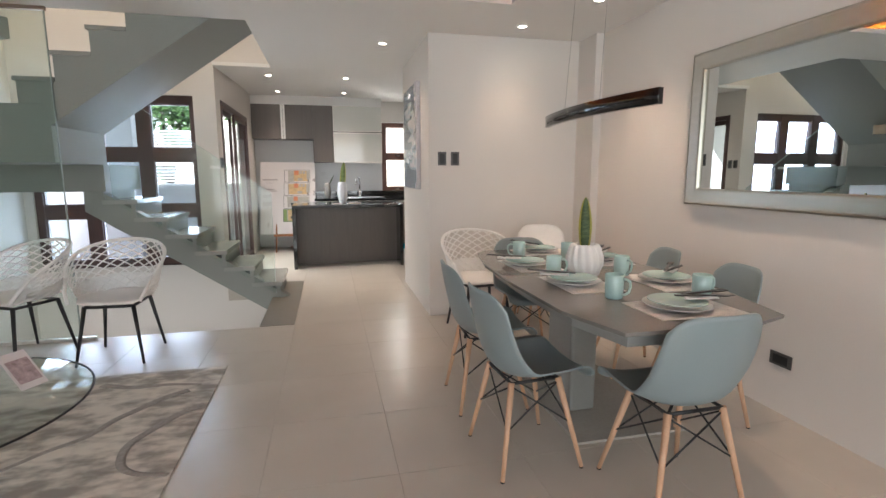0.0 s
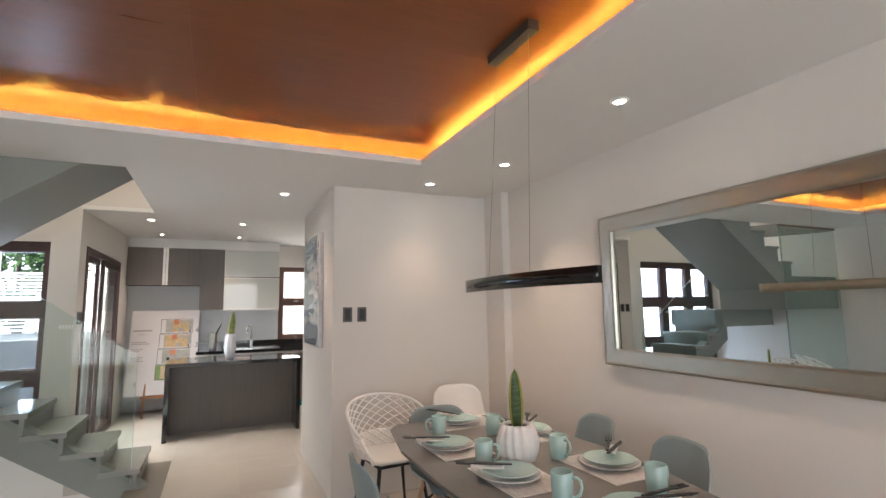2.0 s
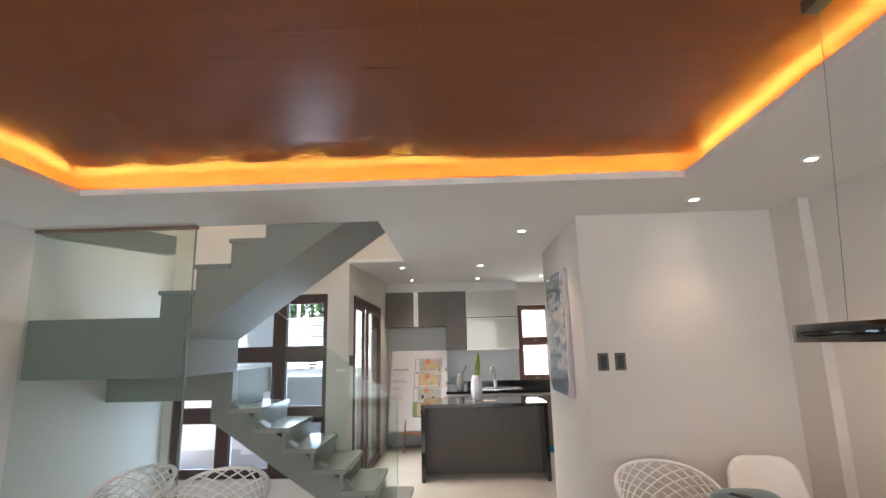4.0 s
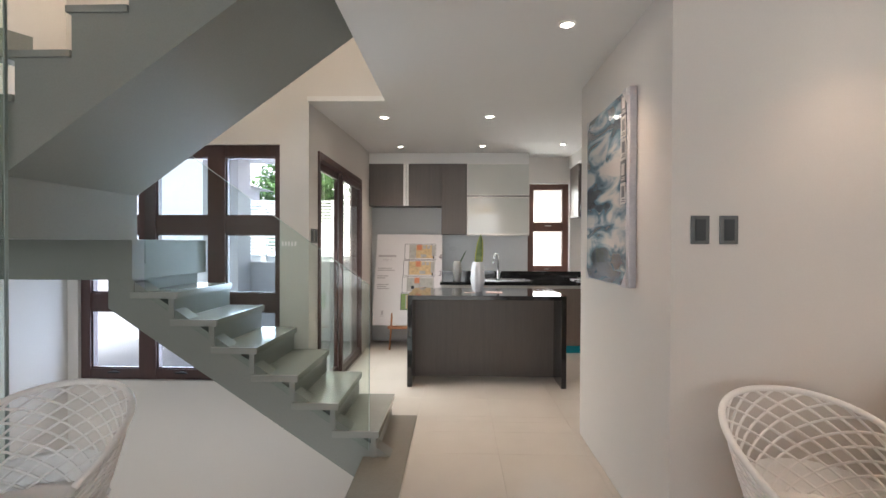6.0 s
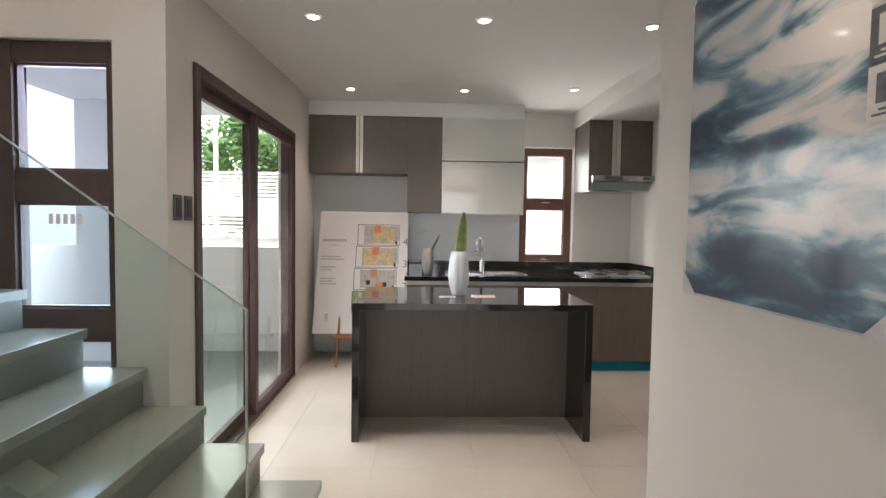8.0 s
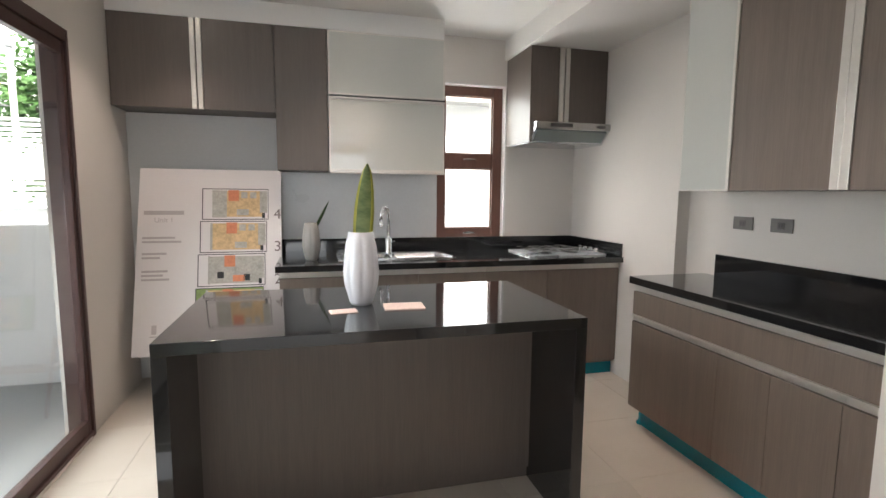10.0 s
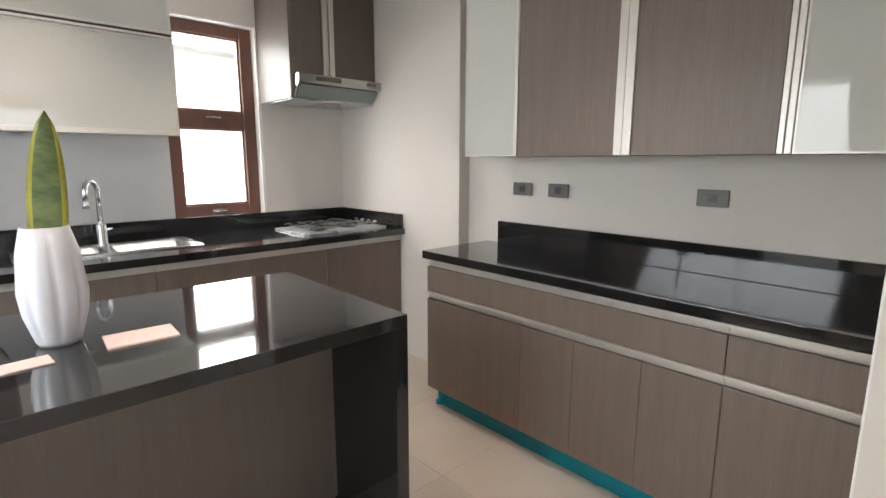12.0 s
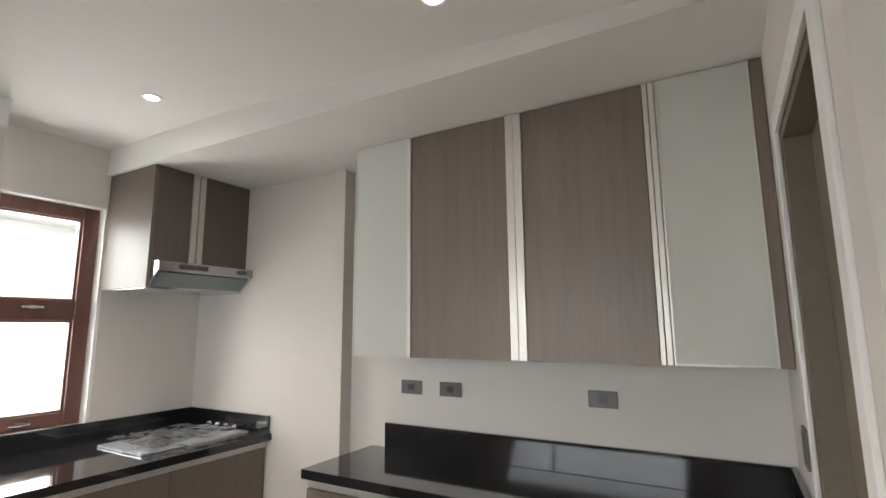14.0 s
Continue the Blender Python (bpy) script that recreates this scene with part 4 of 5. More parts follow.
for k in range(4):
    z1 = 1.135 - k * 0.235
    x0 = -0.055 - 0.012 * k
    pl = part("floor_plan", tilt(boxes((x0, x0 + 0.43, -0.0075, -0.0062, z1 - 0.215, z1))), plan_cols[3] if k == 3 else PAPER, board, "printed coloured floor plan")
    def room(a, b, c, e, col, lift=0.0):
        part("plan_room", tilt(boxes((x0 + a, x0 + b, -0.0085 - lift, -0.0076, z1 - e, z1 - c))), plan_cols[col] if col < 9 else BLACK, pl)
    room(0.06, 0.40, 0.012, 0.20, 2 if k == 2 else 0)
    room(0.06, 0.155 if k == 0 else 0.075, 0.008, 0.205, 2, 0.0003)
    room(0.375, 0.425, 0.012, 0.17, 2, 0.0003)
    room(0.165, 0.235, 0.006, 0.085, 1, 0.0006)
    room(0.39, 0.41, 0.172, 0.21, 9, 0.0006)
    for a, c in ((0.25, 0.02), (0.31, 0.02)) if k < 2 else ((0.12, 0.12), (0.29, 0.14)):
        room(a, a + 0.042, c, c + 0.045, 2 if k < 2 else 9, 0.0006)
    room(0.22, 0.30, 0.145, 0.19, 2 if k < 2 else 1, 0.0006)
    part("plan_outline", tilt(boxes((x0 - 0.006, x0, -0.0088, -0.0062, z1 - 0.22, z1 + 0.005), (x0 + 0.43, x0 + 0.434, -0.0088, -0.0062, z1 - 0.22, z1 + 0.005), (x0 - 0.006, x0 + 0.434, -0.0088, -0.0062, z1, z1 + 0.005), (x0 - 0.006, x0 + 0.434, -0.0088, -0.0062, z1 - 0.22, z1 - 0.215))), BLACK, pl)
    cu = bpy.data.curves.new("floor_number", "FONT")
    cu.body, cu.size, cu.extrude, cu.align_x = str(4 - k), 0.105, 0.0006, "CENTER"
    cu.materials.append(material("number_red_grey", (0.17, 0.13, 0.13), 0.5))
    num = new("floor_number", cu)
    num.parent = board
    num.matrix_local = Matrix.Rotation(-LEAN, 4, "X") @ pose(0.44, -0.0075, z1 - 0.215, 90, 0, 0)
tb = []
for z, w in ((0.965, 0.25),):
    tb.append((-0.30 - w / 2, -0.30 + w / 2, -0.0075, -0.0062, z - 0.014, z + 0.014))
part("title_bar", tilt(boxes(*tb)), INK, board)
cu = bpy.data.curves.new("unit_title", "FONT")
cu.body, cu.size, cu.extrude, cu.align_x = "Unit 1", 0.048, 0.0006, "CENTER"
cu.materials.append(INK)
unit = new("unit_title", cu)
unit.parent = board
unit.matrix_local = Matrix.Rotation(-LEAN, 4, "X") @ pose(-0.30, -0.0075, 0.898, 90, 0, 0)
tb = []
for z, w in ((0.79, 0.20), (0.762, 0.24), (0.68, 0.15), (0.652, 0.11), (0.56, 0.16), (0.532, 0.13), (0.504, 0.17)):
    tb.append((-0.43, -0.43 + w, -0.0075, -0.0062, z - 0.007, z + 0.007))
part("text_bar", tilt(boxes(*tb)), INK, board)
part("emblem", tilt(boxes((-0.36, -0.33, -0.0075, -0.0062, 0.14, 0.20), (-0.37, -0.32, -0.0075, -0.0062, 0.12, 0.128))), INK, board)
EASELWOOD = material("orange_brown_easel_wood", (0.34, 0.14, 0.055), 0.45, vary=0.2, scale=8, stretch=(3, 3, 0.5))
easel = thing("easel", (-0.405, 9.86, 0), "low orange-brown wooden easel holding the board", "easel")
for sx in (-1, 1):
    part("leg", tubes(([(sx * 0.216, -0.15, 0.0), (sx * 0.205, 0.22, 0.86), (sx * 0.19, 0.36, 1.20)], 0.013), n=6), EASELWOOD, easel)
part("ledge", boxes((-0.256, 0.256, -0.06, 0.03, 0.262, 0.297), bevel=0.004), EASELWOOD, easel)
part("back_leg", tubes(([(0, 0.36, 1.18), (0.0, 0.40, 0.0)], 0.015), n=6), EASELWOOD, easel)

leaning = thing("picture_board", (-0.50, 10.31, 0), "white picture board with green print, leaning against the kitchen wall", "picture board")
def back(bm):
    return moved(bm, Matrix.Rotation(-radians(5), 4, "X"))
part("panel", back(boxes((-0.37, 0.37, -0.006, 0.006, 0.0, 0.52), bevel=0.001)), PAPER, leaning)
part("print", back(boxes((-0.28, 0.30, -0.0075, -0.0062, 0.05, 0.46))), material("green_print", (0.06, 0.12, 0.055), 0.5, other=(0.22, 0.23, 0.21), contrast=0.3, scale=6, fine=30), leaning, "green and grey print")


def ribbed_vase(r, h):
    prof = [(0.0, 0.004), (r * 0.60, 0.0), (r * 0.72, h * 0.04), (r * 0.95, h * 0.28), (r, h * 0.45), (r * 0.90, h * 0.8), (r * 0.74, h), (r * 0.68, h), (r * 0.82, h * 0.8), (r * 0.55, h * 0.3), (0.0, h * 0.25)]
    return lathe(prof, 64, lambda a, z: 0.95 + 0.13 * abs(math.sin(a * 4)) ** 0.7 * math.sin(math.pi * min(1, max(0.05, z / h))))


def blade(h, w, curl=0.0, turn=0.0):
    """A sword leaf: thick in the middle, pointed, with its margin on the second material."""
    bm = bmesh.new()
    rows, n = [], 14
    for i in range(n + 1):
        k = i / n
        half = w * max(0.004, math.sin(math.pi * min(1.0, 0.16 + 0.84 * k)) ** 0.55) if i < n else 0.0008
        row = []
        for c, s in ((0, -1.0), (1, -0.70), (2, 0.0), (3, 0.70), (4, 1.0)):
            y = 0.012 * (1 - s * s) * -1 + curl * k * k
            a = turn * k
            x2, y2 = half * s * math.cos(a) - y * math.sin(a) * 0, y + half * s * math.sin(a)
            row.append(bm.verts.new((x2, y2, h * k)))
        rows.append(row)
    for lo, hi in zip(rows, rows[1:]):
        for c in range(4):
            f = bm.faces.new((lo[c], lo[c + 1], hi[c + 1], hi[c]))
            f.material_index, f.smooth = (1 if c in (0, 3) else 0), True
    bmesh.ops.solidify(bm, geom=bm.faces[:], thickness=0.003)
    return bm


v = thing("vase", (0.485, 8.47, 0.90), "white ribbed vase with one tall snake-plant leaf, on the island", "vase")
part("vessel", ribbed_vase(0.074, 0.315), VASEWHITE, v)
part("leaf", blade(0.41, 0.043, 0.015, 0.25), [LEAF_PALE, LEAFEDGE], v, "variegated snake-plant leaf").matrix_world = pose(0.485, 8.47, 1.10, -2, 4, -12)
v = thing("vase", (0.27, 9.80, CT), "small frosted ribbed vase with a thin leaf, on the worktop", "vase")
part("vessel", ribbed_vase(0.060, 0.257), material("frosted_beige_vase", (0.30, 0.285, 0.265), 0.35, vary=0.06), v)
part("leaf", blade(0.26, 0.010, -0.05, 0.2), LEAF, v, "thin dark leaf").matrix_world = pose(0.275, 9.80, 1.09, 0, 26, 0)
solo("envelope", boxes((-0.055, 0.055, -0.035, 0.035, 0, 0.004), bevel=0.001), PINK, "pale pink card lying on the island", "card", at=(0.40, 8.335, 0.90), turn=6)
solo("brochure", boxes((-0.085, 0.085, -0.06, 0.06, 0, 0.006), bevel=0.001), PINK, "pale printed brochure lying on the island", "brochure", at=(0.655, 8.37, 0.90), turn=-3)

# canvas on the partition
art = thing("wall_art", (1.18, 6.195, 1.69), "blue and white abstract canvas in clear protective wrapping", "painting")
def cloud_print():
    """Blue cloud banks over a pale sea: drifting noise whose depth changes from the top to the bottom of the sheet."""
    m = material("cloud_painting", (0.6, 0.6, 0.6), 0.16, vary=0.1, bump=0.0, coat=0.4)
    nt = m.node_tree
    co, xyz, level, banks = nt.nodes.new("ShaderNodeTexCoord"), nt.nodes.new("ShaderNodeSeparateXYZ"), nt.nodes.new("ShaderNodeMapRange"), nt.nodes.new("ShaderNodeValToRGB")
    place, cloud, wash = nt.nodes.new("ShaderNodeMapping"), nt.nodes.new("ShaderNodeTexNoise"), nt.nodes.new("ShaderNodeMath")
    nt.links.new(co.outputs["Object"], xyz.inputs[0])
    nt.links.new(xyz.outputs["Z"], level.inputs["Value"])
    level.inputs["From Min"].default_value, level.inputs["From Max"].default_value = -0.51, 0.52
    nt.links.new(level.outputs["Result"], banks.inputs["Fac"])
    steps = ((0.0, 0.22), (0.07, 0.42), (0.15, 0.34), (0.22, 0.62), (0.27, 0.50), (0.33, 0.74), (0.38, 0.58), (0.43, 0.24), (0.52, 0.40), (0.60, 0.80), (0.72, 0.66), (0.80, 0.62), (0.90, 0.30), (1.0, 0.16))
    ramp = banks.color_ramp
    while len(ramp.elements) < len(steps):
        ramp.elements.new(0.5)
    for e, (at, v) in zip(ramp.elements, steps):
        e.position, e.color = at, (v, v, v, 1)
    place.inputs["Scale"].default_value, place.inputs["Location"].default_value = (1.0, 0.6, 1.9), (0.3, 2.1, 0.4)
    place.inputs["Rotation"].default_value = (0.15, 0, 0)
    nt.links.new(co.outputs["Object"], place.inputs["Vector"])
    for key, v in (("Scale", 4.2), ("Detail", 7.0), ("Roughness", 0.5), ("Distortion", 0.7)):
        cloud.inputs[key].default_value = v
    nt.links.new(place.outputs["Vector"], cloud.inputs["Vector"])
    wash.operation, wash.inputs[1].default_value = "MULTIPLY_ADD", 3.0
    shift = nt.nodes.new("ShaderNodeMath")
    shift.operation, shift.inputs[1].default_value = "SUBTRACT", 0.545
    nt.links.new(cloud.outputs["Fac"], shift.inputs[0])
    nt.links.new(shift.outputs[0], wash.inputs[0])
    nt.links.new(banks.outputs["Color"], wash.inputs[2])
    tint = nt.nodes.new("ShaderNodeValToRGB")
    nt.links.new(wash.outputs[0], tint.inputs["Fac"])
    tint.color_ramp.elements[0].position, tint.color_ramp.elements[0].color = 0.0, (0.055, 0.075, 0.115, 1)
    tint.color_ramp.elements[1].position, tint.color_ramp.elements[1].color = 0.72, (0.62, 0.60, 0.585, 1)
    for at, col in ((0.20, (0.075, 0.135, 0.185, 1)), (0.38, (0.17, 0.265, 0.33, 1)), (0.54, (0.42, 0.48, 0.51, 1))):
        tint.color_ramp.elements.new(at).color = col
    nt.links.new(tint.outputs["Color"], nt.nodes["Principled BSDF"].inputs["Base Color"])
    return m
CLOUD = cloud_print()
part("canvas", boxes((-0.040, -0.002, -0.422, 0.388, -0.512, 0.525), bevel=0.006), material("canvas_edge", (0.50, 0.48, 0.50), 0.5, vary=0.1, scale=14), art, "pale canvas side")
part("print", boxes((-0.0425, -0.0405, -0.380, 0.380, -0.504, 0.517)), CLOUD, art, "blue-grey cloud print")
for sy, sz in ((-1, -1), (1, -1), (-1, 1), (1, 1)):
    part("corner_guard", prism([(sy * 0.389, 0.0065 + sz * 0.5195), (sy * 0.389, 0.0065 + sz * 0.44), (sy * 0.31, 0.0065 + sz * 0.5195)], -0.0455, -0.0428, axis="x"), material("corner_card", (0.55, 0.53, 0.55), 0.5), art, "pale cardboard corner")
LABEL_DARK, LABEL_PALE = material("dark_printed_label", (0.085, 0.09, 0.105), 0.3, vary=0.4, scale=40), material("pale_printed_label", (0.52, 0.50, 0.49), 0.3, vary=0.12, scale=30)
for k in range(5):
    z0 = 0.395 - k * 0.117
    st = part("label_strip", boxes((-0.0448, -0.0428, -0.379, -0.298, z0, z0 + 0.112)), LABEL_DARK if k in (0, 3) else LABEL_PALE, art, "printed product label")
    part("label_picture", boxes((-0.0456, -0.0449, -0.362, -0.318, z0 + 0.035, z0 + 0.095)), LABEL_PALE if k in (0, 3) else LABEL_DARK, st)
    part("label_text", boxes((-0.0456, -0.0449, -0.370, -0.310, z0 + 0.010, z0 + 0.015), (-0.0456, -0.0449, -0.370, -0.325, z0 + 0.020, z0 + 0.025)), LABEL_PALE if k in (0, 3) else LABEL_DARK, st)


# ---- dining room ----
def along(values, k):
    """A smooth curve through evenly spaced values, k from 0 to 1."""
    x = k * (len(values) - 1)
    i = min(int(x), len(values) - 2)
    f = x - i
    p = [values[max(0, min(len(values) - 1, i + d))] for d in (-1, 0, 1, 2)]
    return p[1] + 0.5 * f * (p[2] - p[0] + f * (2 * p[0] - 5 * p[1] + 4 * p[2] - p[3] + f * (3 * (p[1] - p[2]) + p[3] - p[0])))


def shell_point(u, v):
    """The moulded seat: u from front lip to top of the back, v across."""
    y = along([0.238, 0.225, 0.15, 0.04, -0.07, -0.150, -0.195, -0.222, -0.244, -0.262], u)
    z = along([0.412, 0.440, 0.443, 0.430, 0.424, 0.450, 0.525, 0.630, 0.735, 0.832], u)
    w = along([0.198, 0.214, 0.228, 0.238, 0.242, 0.240, 0.234, 0.226, 0.214, 0.196], u)
    back = min(1, max(0, (u - 0.36) / 0.30))
    back = back * back * (3 - 2 * back)
    s = abs(v) ** 2.3
    waist = math.exp(-((u - 0.52) / 0.20) ** 2)
    return Vector((w * v, y + s * (0.055 * back + 0.045 * waist), z + s * (0.042 * (1 - back) * min(1, u * 6) + 0.03 * waist)))


def shell():
    """A moulded skin 7 mm thick with rounded corners."""
    nu, nv = 30, 20
    def at(i, j):
        v = -1 + 2 * j / nv
        lo, hi = 0.06 * abs(v) ** 5, 1 - 0.085 * abs(v) ** 5
        return lo + (hi - lo) * i / nu, v
    def normal(u, v):
        h = 0.004
        du = shell_point(min(1, u + h), v) - shell_point(max(0, u - h), v)
        dv = shell_point(u, min(1, v + h)) - shell_point(u, max(-1, v - h))
        return du.cross(dv).normalized()
    bm = bmesh.new()
    inner = [[bm.verts.new(shell_point(*at(i, j))) for j in range(nv + 1)] for i in range(nu + 1)]
    outer = [[bm.verts.new(shell_point(*at(i, j)) + normal(*at(i, j)) * 0.007) for j in range(nv + 1)] for i in range(nu + 1)]
    for g in (inner, outer):
        for a, b in zip(g, g[1:]):
            for j in range(nv):
                bm.faces.new((a[j], a[j + 1], b[j + 1], b[j])).smooth = True
    loop = [(0, j) for j in range(nv)] + [(i, nv) for i in range(nu)] + [(nu, j) for j in range(nv, 0, -1)] + [(i, 0) for i in range(nu, 0, -1)]
    for (i, j), (k, l) in zip(loop, loop[1:] + loop[:1]):
        bm.faces.new((inner[i][j], inner[k][l], outer[k][l], outer[i][j]))
    bmesh.ops.recalc_face_normals(bm, faces=bm.faces[:])
    return bm


def shell_chair(mat, label, group):
    c = thing("dining_chair", (0, 0, 0), label, "chair", group)
    part("seat_shell", shell(), mat, c)
    feet = {}
    for sx in (-1, 1):
        for sy in (-1, 1):
            top, foot = Vector((sx * 0.125, sy * 0.115 - 0.01, 0.415)), Vector((sx * 0.205, sy * 0.195, 0.006))
            feet[sx, sy] = (top, foot)
            part("leg", tubes(([top, foot], 0.0155, 0.0095), n=12), BEECH, c, "round tapered beech leg")
            part("foot_pad", tubes(([foot, foot - Vector((0, 0, 0.006))], 0.010), n=10), BLACK, c)
    def on(sx, sy, z):
        a, b = feet[sx, sy]
        return a.lerp(b, (a.z - z) / (a.z - b.z))
    for sx in (-1, 1):
        for p, q in (((sx, -1), (sx, 1)), ((-1, sx), (1, sx))):
            part("wire_brace", tubes(([on(*p, 0.40), on(*q, 0.21)], 0.0042), n=6), BLACK, c)
            part("wire_brace", tubes(([on(*q, 0.40), on(*p, 0.21)], 0.0042), n=6), BLACK, c)
    part("mounting_frame", tubes(([(-0.125, -0.125, 0.412), (0.125, -0.125, 0.412), (0.125, 0.105, 0.412), (-0.125, 0.105, 0.412), (-0.125, -0.125, 0.412)], 0.008), ([(-0.125, -0.125, 0.41), (0.125, 0.105, 0.41)], 0.006), n=6), BLACK, c)
    return c


# the chair faces +y; turn -90 makes it face +x
grey = shell_chair(SHELL, "grey-green moulded dining chair with beech legs and black wire bracing", "grey dining chairs")
grey.matrix_world = pose(1.155, 3.00, 0, 0, 0, -86)
for x, y, turn in ((1.155, 3.60, -92), (1.645, 2.59, 1), (2.245, 3.17, 78), (2.265, 3.80, 78), (1.71, 4.30, 176)):
    copy_thing(grey, pose(x, y, 0, 0, 0, turn))
white = shell_chair(WHITEPLASTIC, "white moulded chair with beech legs in the dining corner", "white chairs")
white.matrix_world = pose(2.15, 4.93, 0.03, 0, 0, 172)


def tub_point(a, k):
    """The perforated tub: a is the angle round the back (0 at the middle of the back), k from the seat's edge to the rim."""
    r = 0.225 + 0.075 * k ** 0.8
    rim = 0.83 - 0.22 * (abs(a) / 2.05) ** 2.2
    z = 0.455 + (rim - 0.455) * k
    return Vector((r * 1.04 * math.sin(a), -r * math.cos(a) * 0.98 - 0.035 * k, z))


def mesh_armchair(label):
    c = thing("armchair", (0, 0, 0), label, "chair", "white mesh armchairs")
    A = 2.05
    strands = []
    for s in (-1, 1):
        for i in range(-6, 19):
            pts = []
            for j in range(15):
                k = j / 14
                a = -A + (i + 6.5 * k) * (2 * A / 12.0) * 1.0
                if abs(a) <= A:
                    pts.append(tub_point(s * a, k))
            if len(pts) > 2:
                strands.append((pts, 0.0055))
    bm = bmesh.new()
    wall = [[bm.verts.new(tub_point(-A + 2 * A * i / 40, 0.33 * j / 4)) for i in range(41)] for j in range(5)]
    for lo, hi in zip(wall, wall[1:]):
        for i in range(40):
            bm.faces.new((lo[i], lo[i + 1], hi[i + 1], hi[i]))
    bmesh.ops.solidify(bm, geom=bm.faces[:], thickness=0.009)
    part("tub_wall", smooth(bm), WHITEPLASTIC, c)
    part("lattice_back", tubes(*strands, n=5), WHITEPLASTIC, c, "diamond lattice of white plastic")
    n = 44
    rim = [tub_point(-A + 2 * A * i / n, 1.0) for i in range(n + 1)]
    part("rim", tubes((rim, 0.0125), n=8), WHITEPLASTIC, c)
    ends = []
    for s in (-1, 1):
        e = tub_point(s * A, 1.0)
        ends.append(([e, e.lerp(Vector((s * 0.235, 0.20, 0.47)), 0.5) + Vector((0, 0.02, -0.01)), Vector((s * 0.225, 0.215, 0.455))], 0.0125))
        part("arm_front", tubes(ends[-1], n=8), WHITEPLASTIC, c)
    bm = bmesh.new()
    rings = []
    for r in [k / 8 for k in range(0, 9)]:
        ring = []
        for i in range(40):
            a = 2 * math.pi * i / 40
            sq = 1 / max(abs(math.cos(a)), abs(math.sin(a))) ** 0.35
            ring.append(bm.verts.new((0.232 * r * sq * math.sin(a), -0.228 * r * sq * math.cos(a), 0.425 + 0.035 * r ** 3 - 0.02 * (1 if (math.cos(a) < -0.5 and r > 0.9) else 0))))
        rings.append(ring)
    for lo, hi in zip(rings, rings[1:]):
        for i in range(40):
            bm.faces.new((lo[i], lo[(i + 1) % 40], hi[(i + 1) % 40], hi[i])).smooth = True
    bmesh.ops.remove_doubles(bm, verts=bm.verts[:], dist=0.0005)
    bmesh.ops.solidify(bm, geom=bm.faces[:], thickness=0.009)
    part("seat", smooth(bm), WHITEPLASTIC, c)
    for sx in (-1, 1):
        for sy in (-1, 1):
            part("leg", tubes(([(sx * 0.155, sy * 0.15, 0.415), (sx * 0.215, sy * 0.215, 0.0)], 0.015, 0.009), n=10), BLACK, c, "tapered black metal leg")
    for s in (-1, 1):
        part("seat_rail", tubes(([(-0.155, s * 0.15, 0.408), (0.155, s * 0.15, 0.408)], 0.011), n=8), BLACK, c)
        part("seat_rail", tubes(([(s * 0.155, -0.15, 0.408), (s * 0.155, 0.15, 0.408)], 0.011), n=8), BLACK, c)
    return c


arm = mesh_armchair("white plastic armchair with diamond lattice back and black legs")
arm.matrix_world = pose(-1.245, 4.885, 0, 0, 0, 178)
copy_thing(arm, pose(-1.93, 5.02, 0, 0, 0, 150))
copy_thing(arm, pose(1.52, 4.90, 0, 0, 0, 186))

tb = thing("dining_table", (1.80, 3.50, 0), "taupe extending dining table with ceramic top on a pedestal", "table")
half = [(-0.475, -1.03), (0.10, -1.035), (0.307, -0.965), (0.42, -0.45), (0.45, 0.0), (0.42, 0.45), (0.33, 0.93), (0.25, 0.98), (-0.38, 0.98), (-0.46, 0.88), (-0.555, 0.40), (-0.575, -0.15), (-0.565, -0.70)]
part("tabletop", prism(half, 0.733, 0.75, bevel=0.0025), TABLETOP, tb, "glossy taupe ceramic glass top")
part("apron", prism([(x * 0.86, y * 0.92) for x, y in half], 0.66, 0.7325, bevel=0.003), TABLEBASE, tb)
part("pedestal", boxes((-0.255, -0.10, -0.22, 0.08, 0.014, 0.66), bevel=0.02), TABLEBASE, tb, "grey rectangular column")
part("base_plate", boxes((-0.36, 0.26, -0.52, 0.45, 0.0, 0.014), bevel=0.004), material("grey_glass_base", (0.40, 0.37, 0.33), 0.12, vary=0.1, bump=0.0), tb)

TT = 0.75
def placemat(x, y, turn):
    return solo("placemat", boxes((-0.21, 0.21, -0.145, 0.145, 0, 0.003), bevel=0.001), MAT_FABRIC, "woven grey placemat on the dining table", "placemat", "table setting", (x, y, TT), turn)

def disc(r, h, rim):
    return lathe([(0.0, 0.0), (r * 0.60, 0.0), (r * 0.66, 0.004), (r * 0.97, h), (r, h + 0.001), (r, h + 0.004), (r * 0.96, h + 0.004), (r * rim, 0.008), (0.0, 0.007)], 40)

def dinner_plate(x, y, z, r, mat, label):
    return solo("plate", disc(r, 0.018 if r > 0.125 else 0.013, 0.68), mat, label, "plate", "plates", (x, y, z))

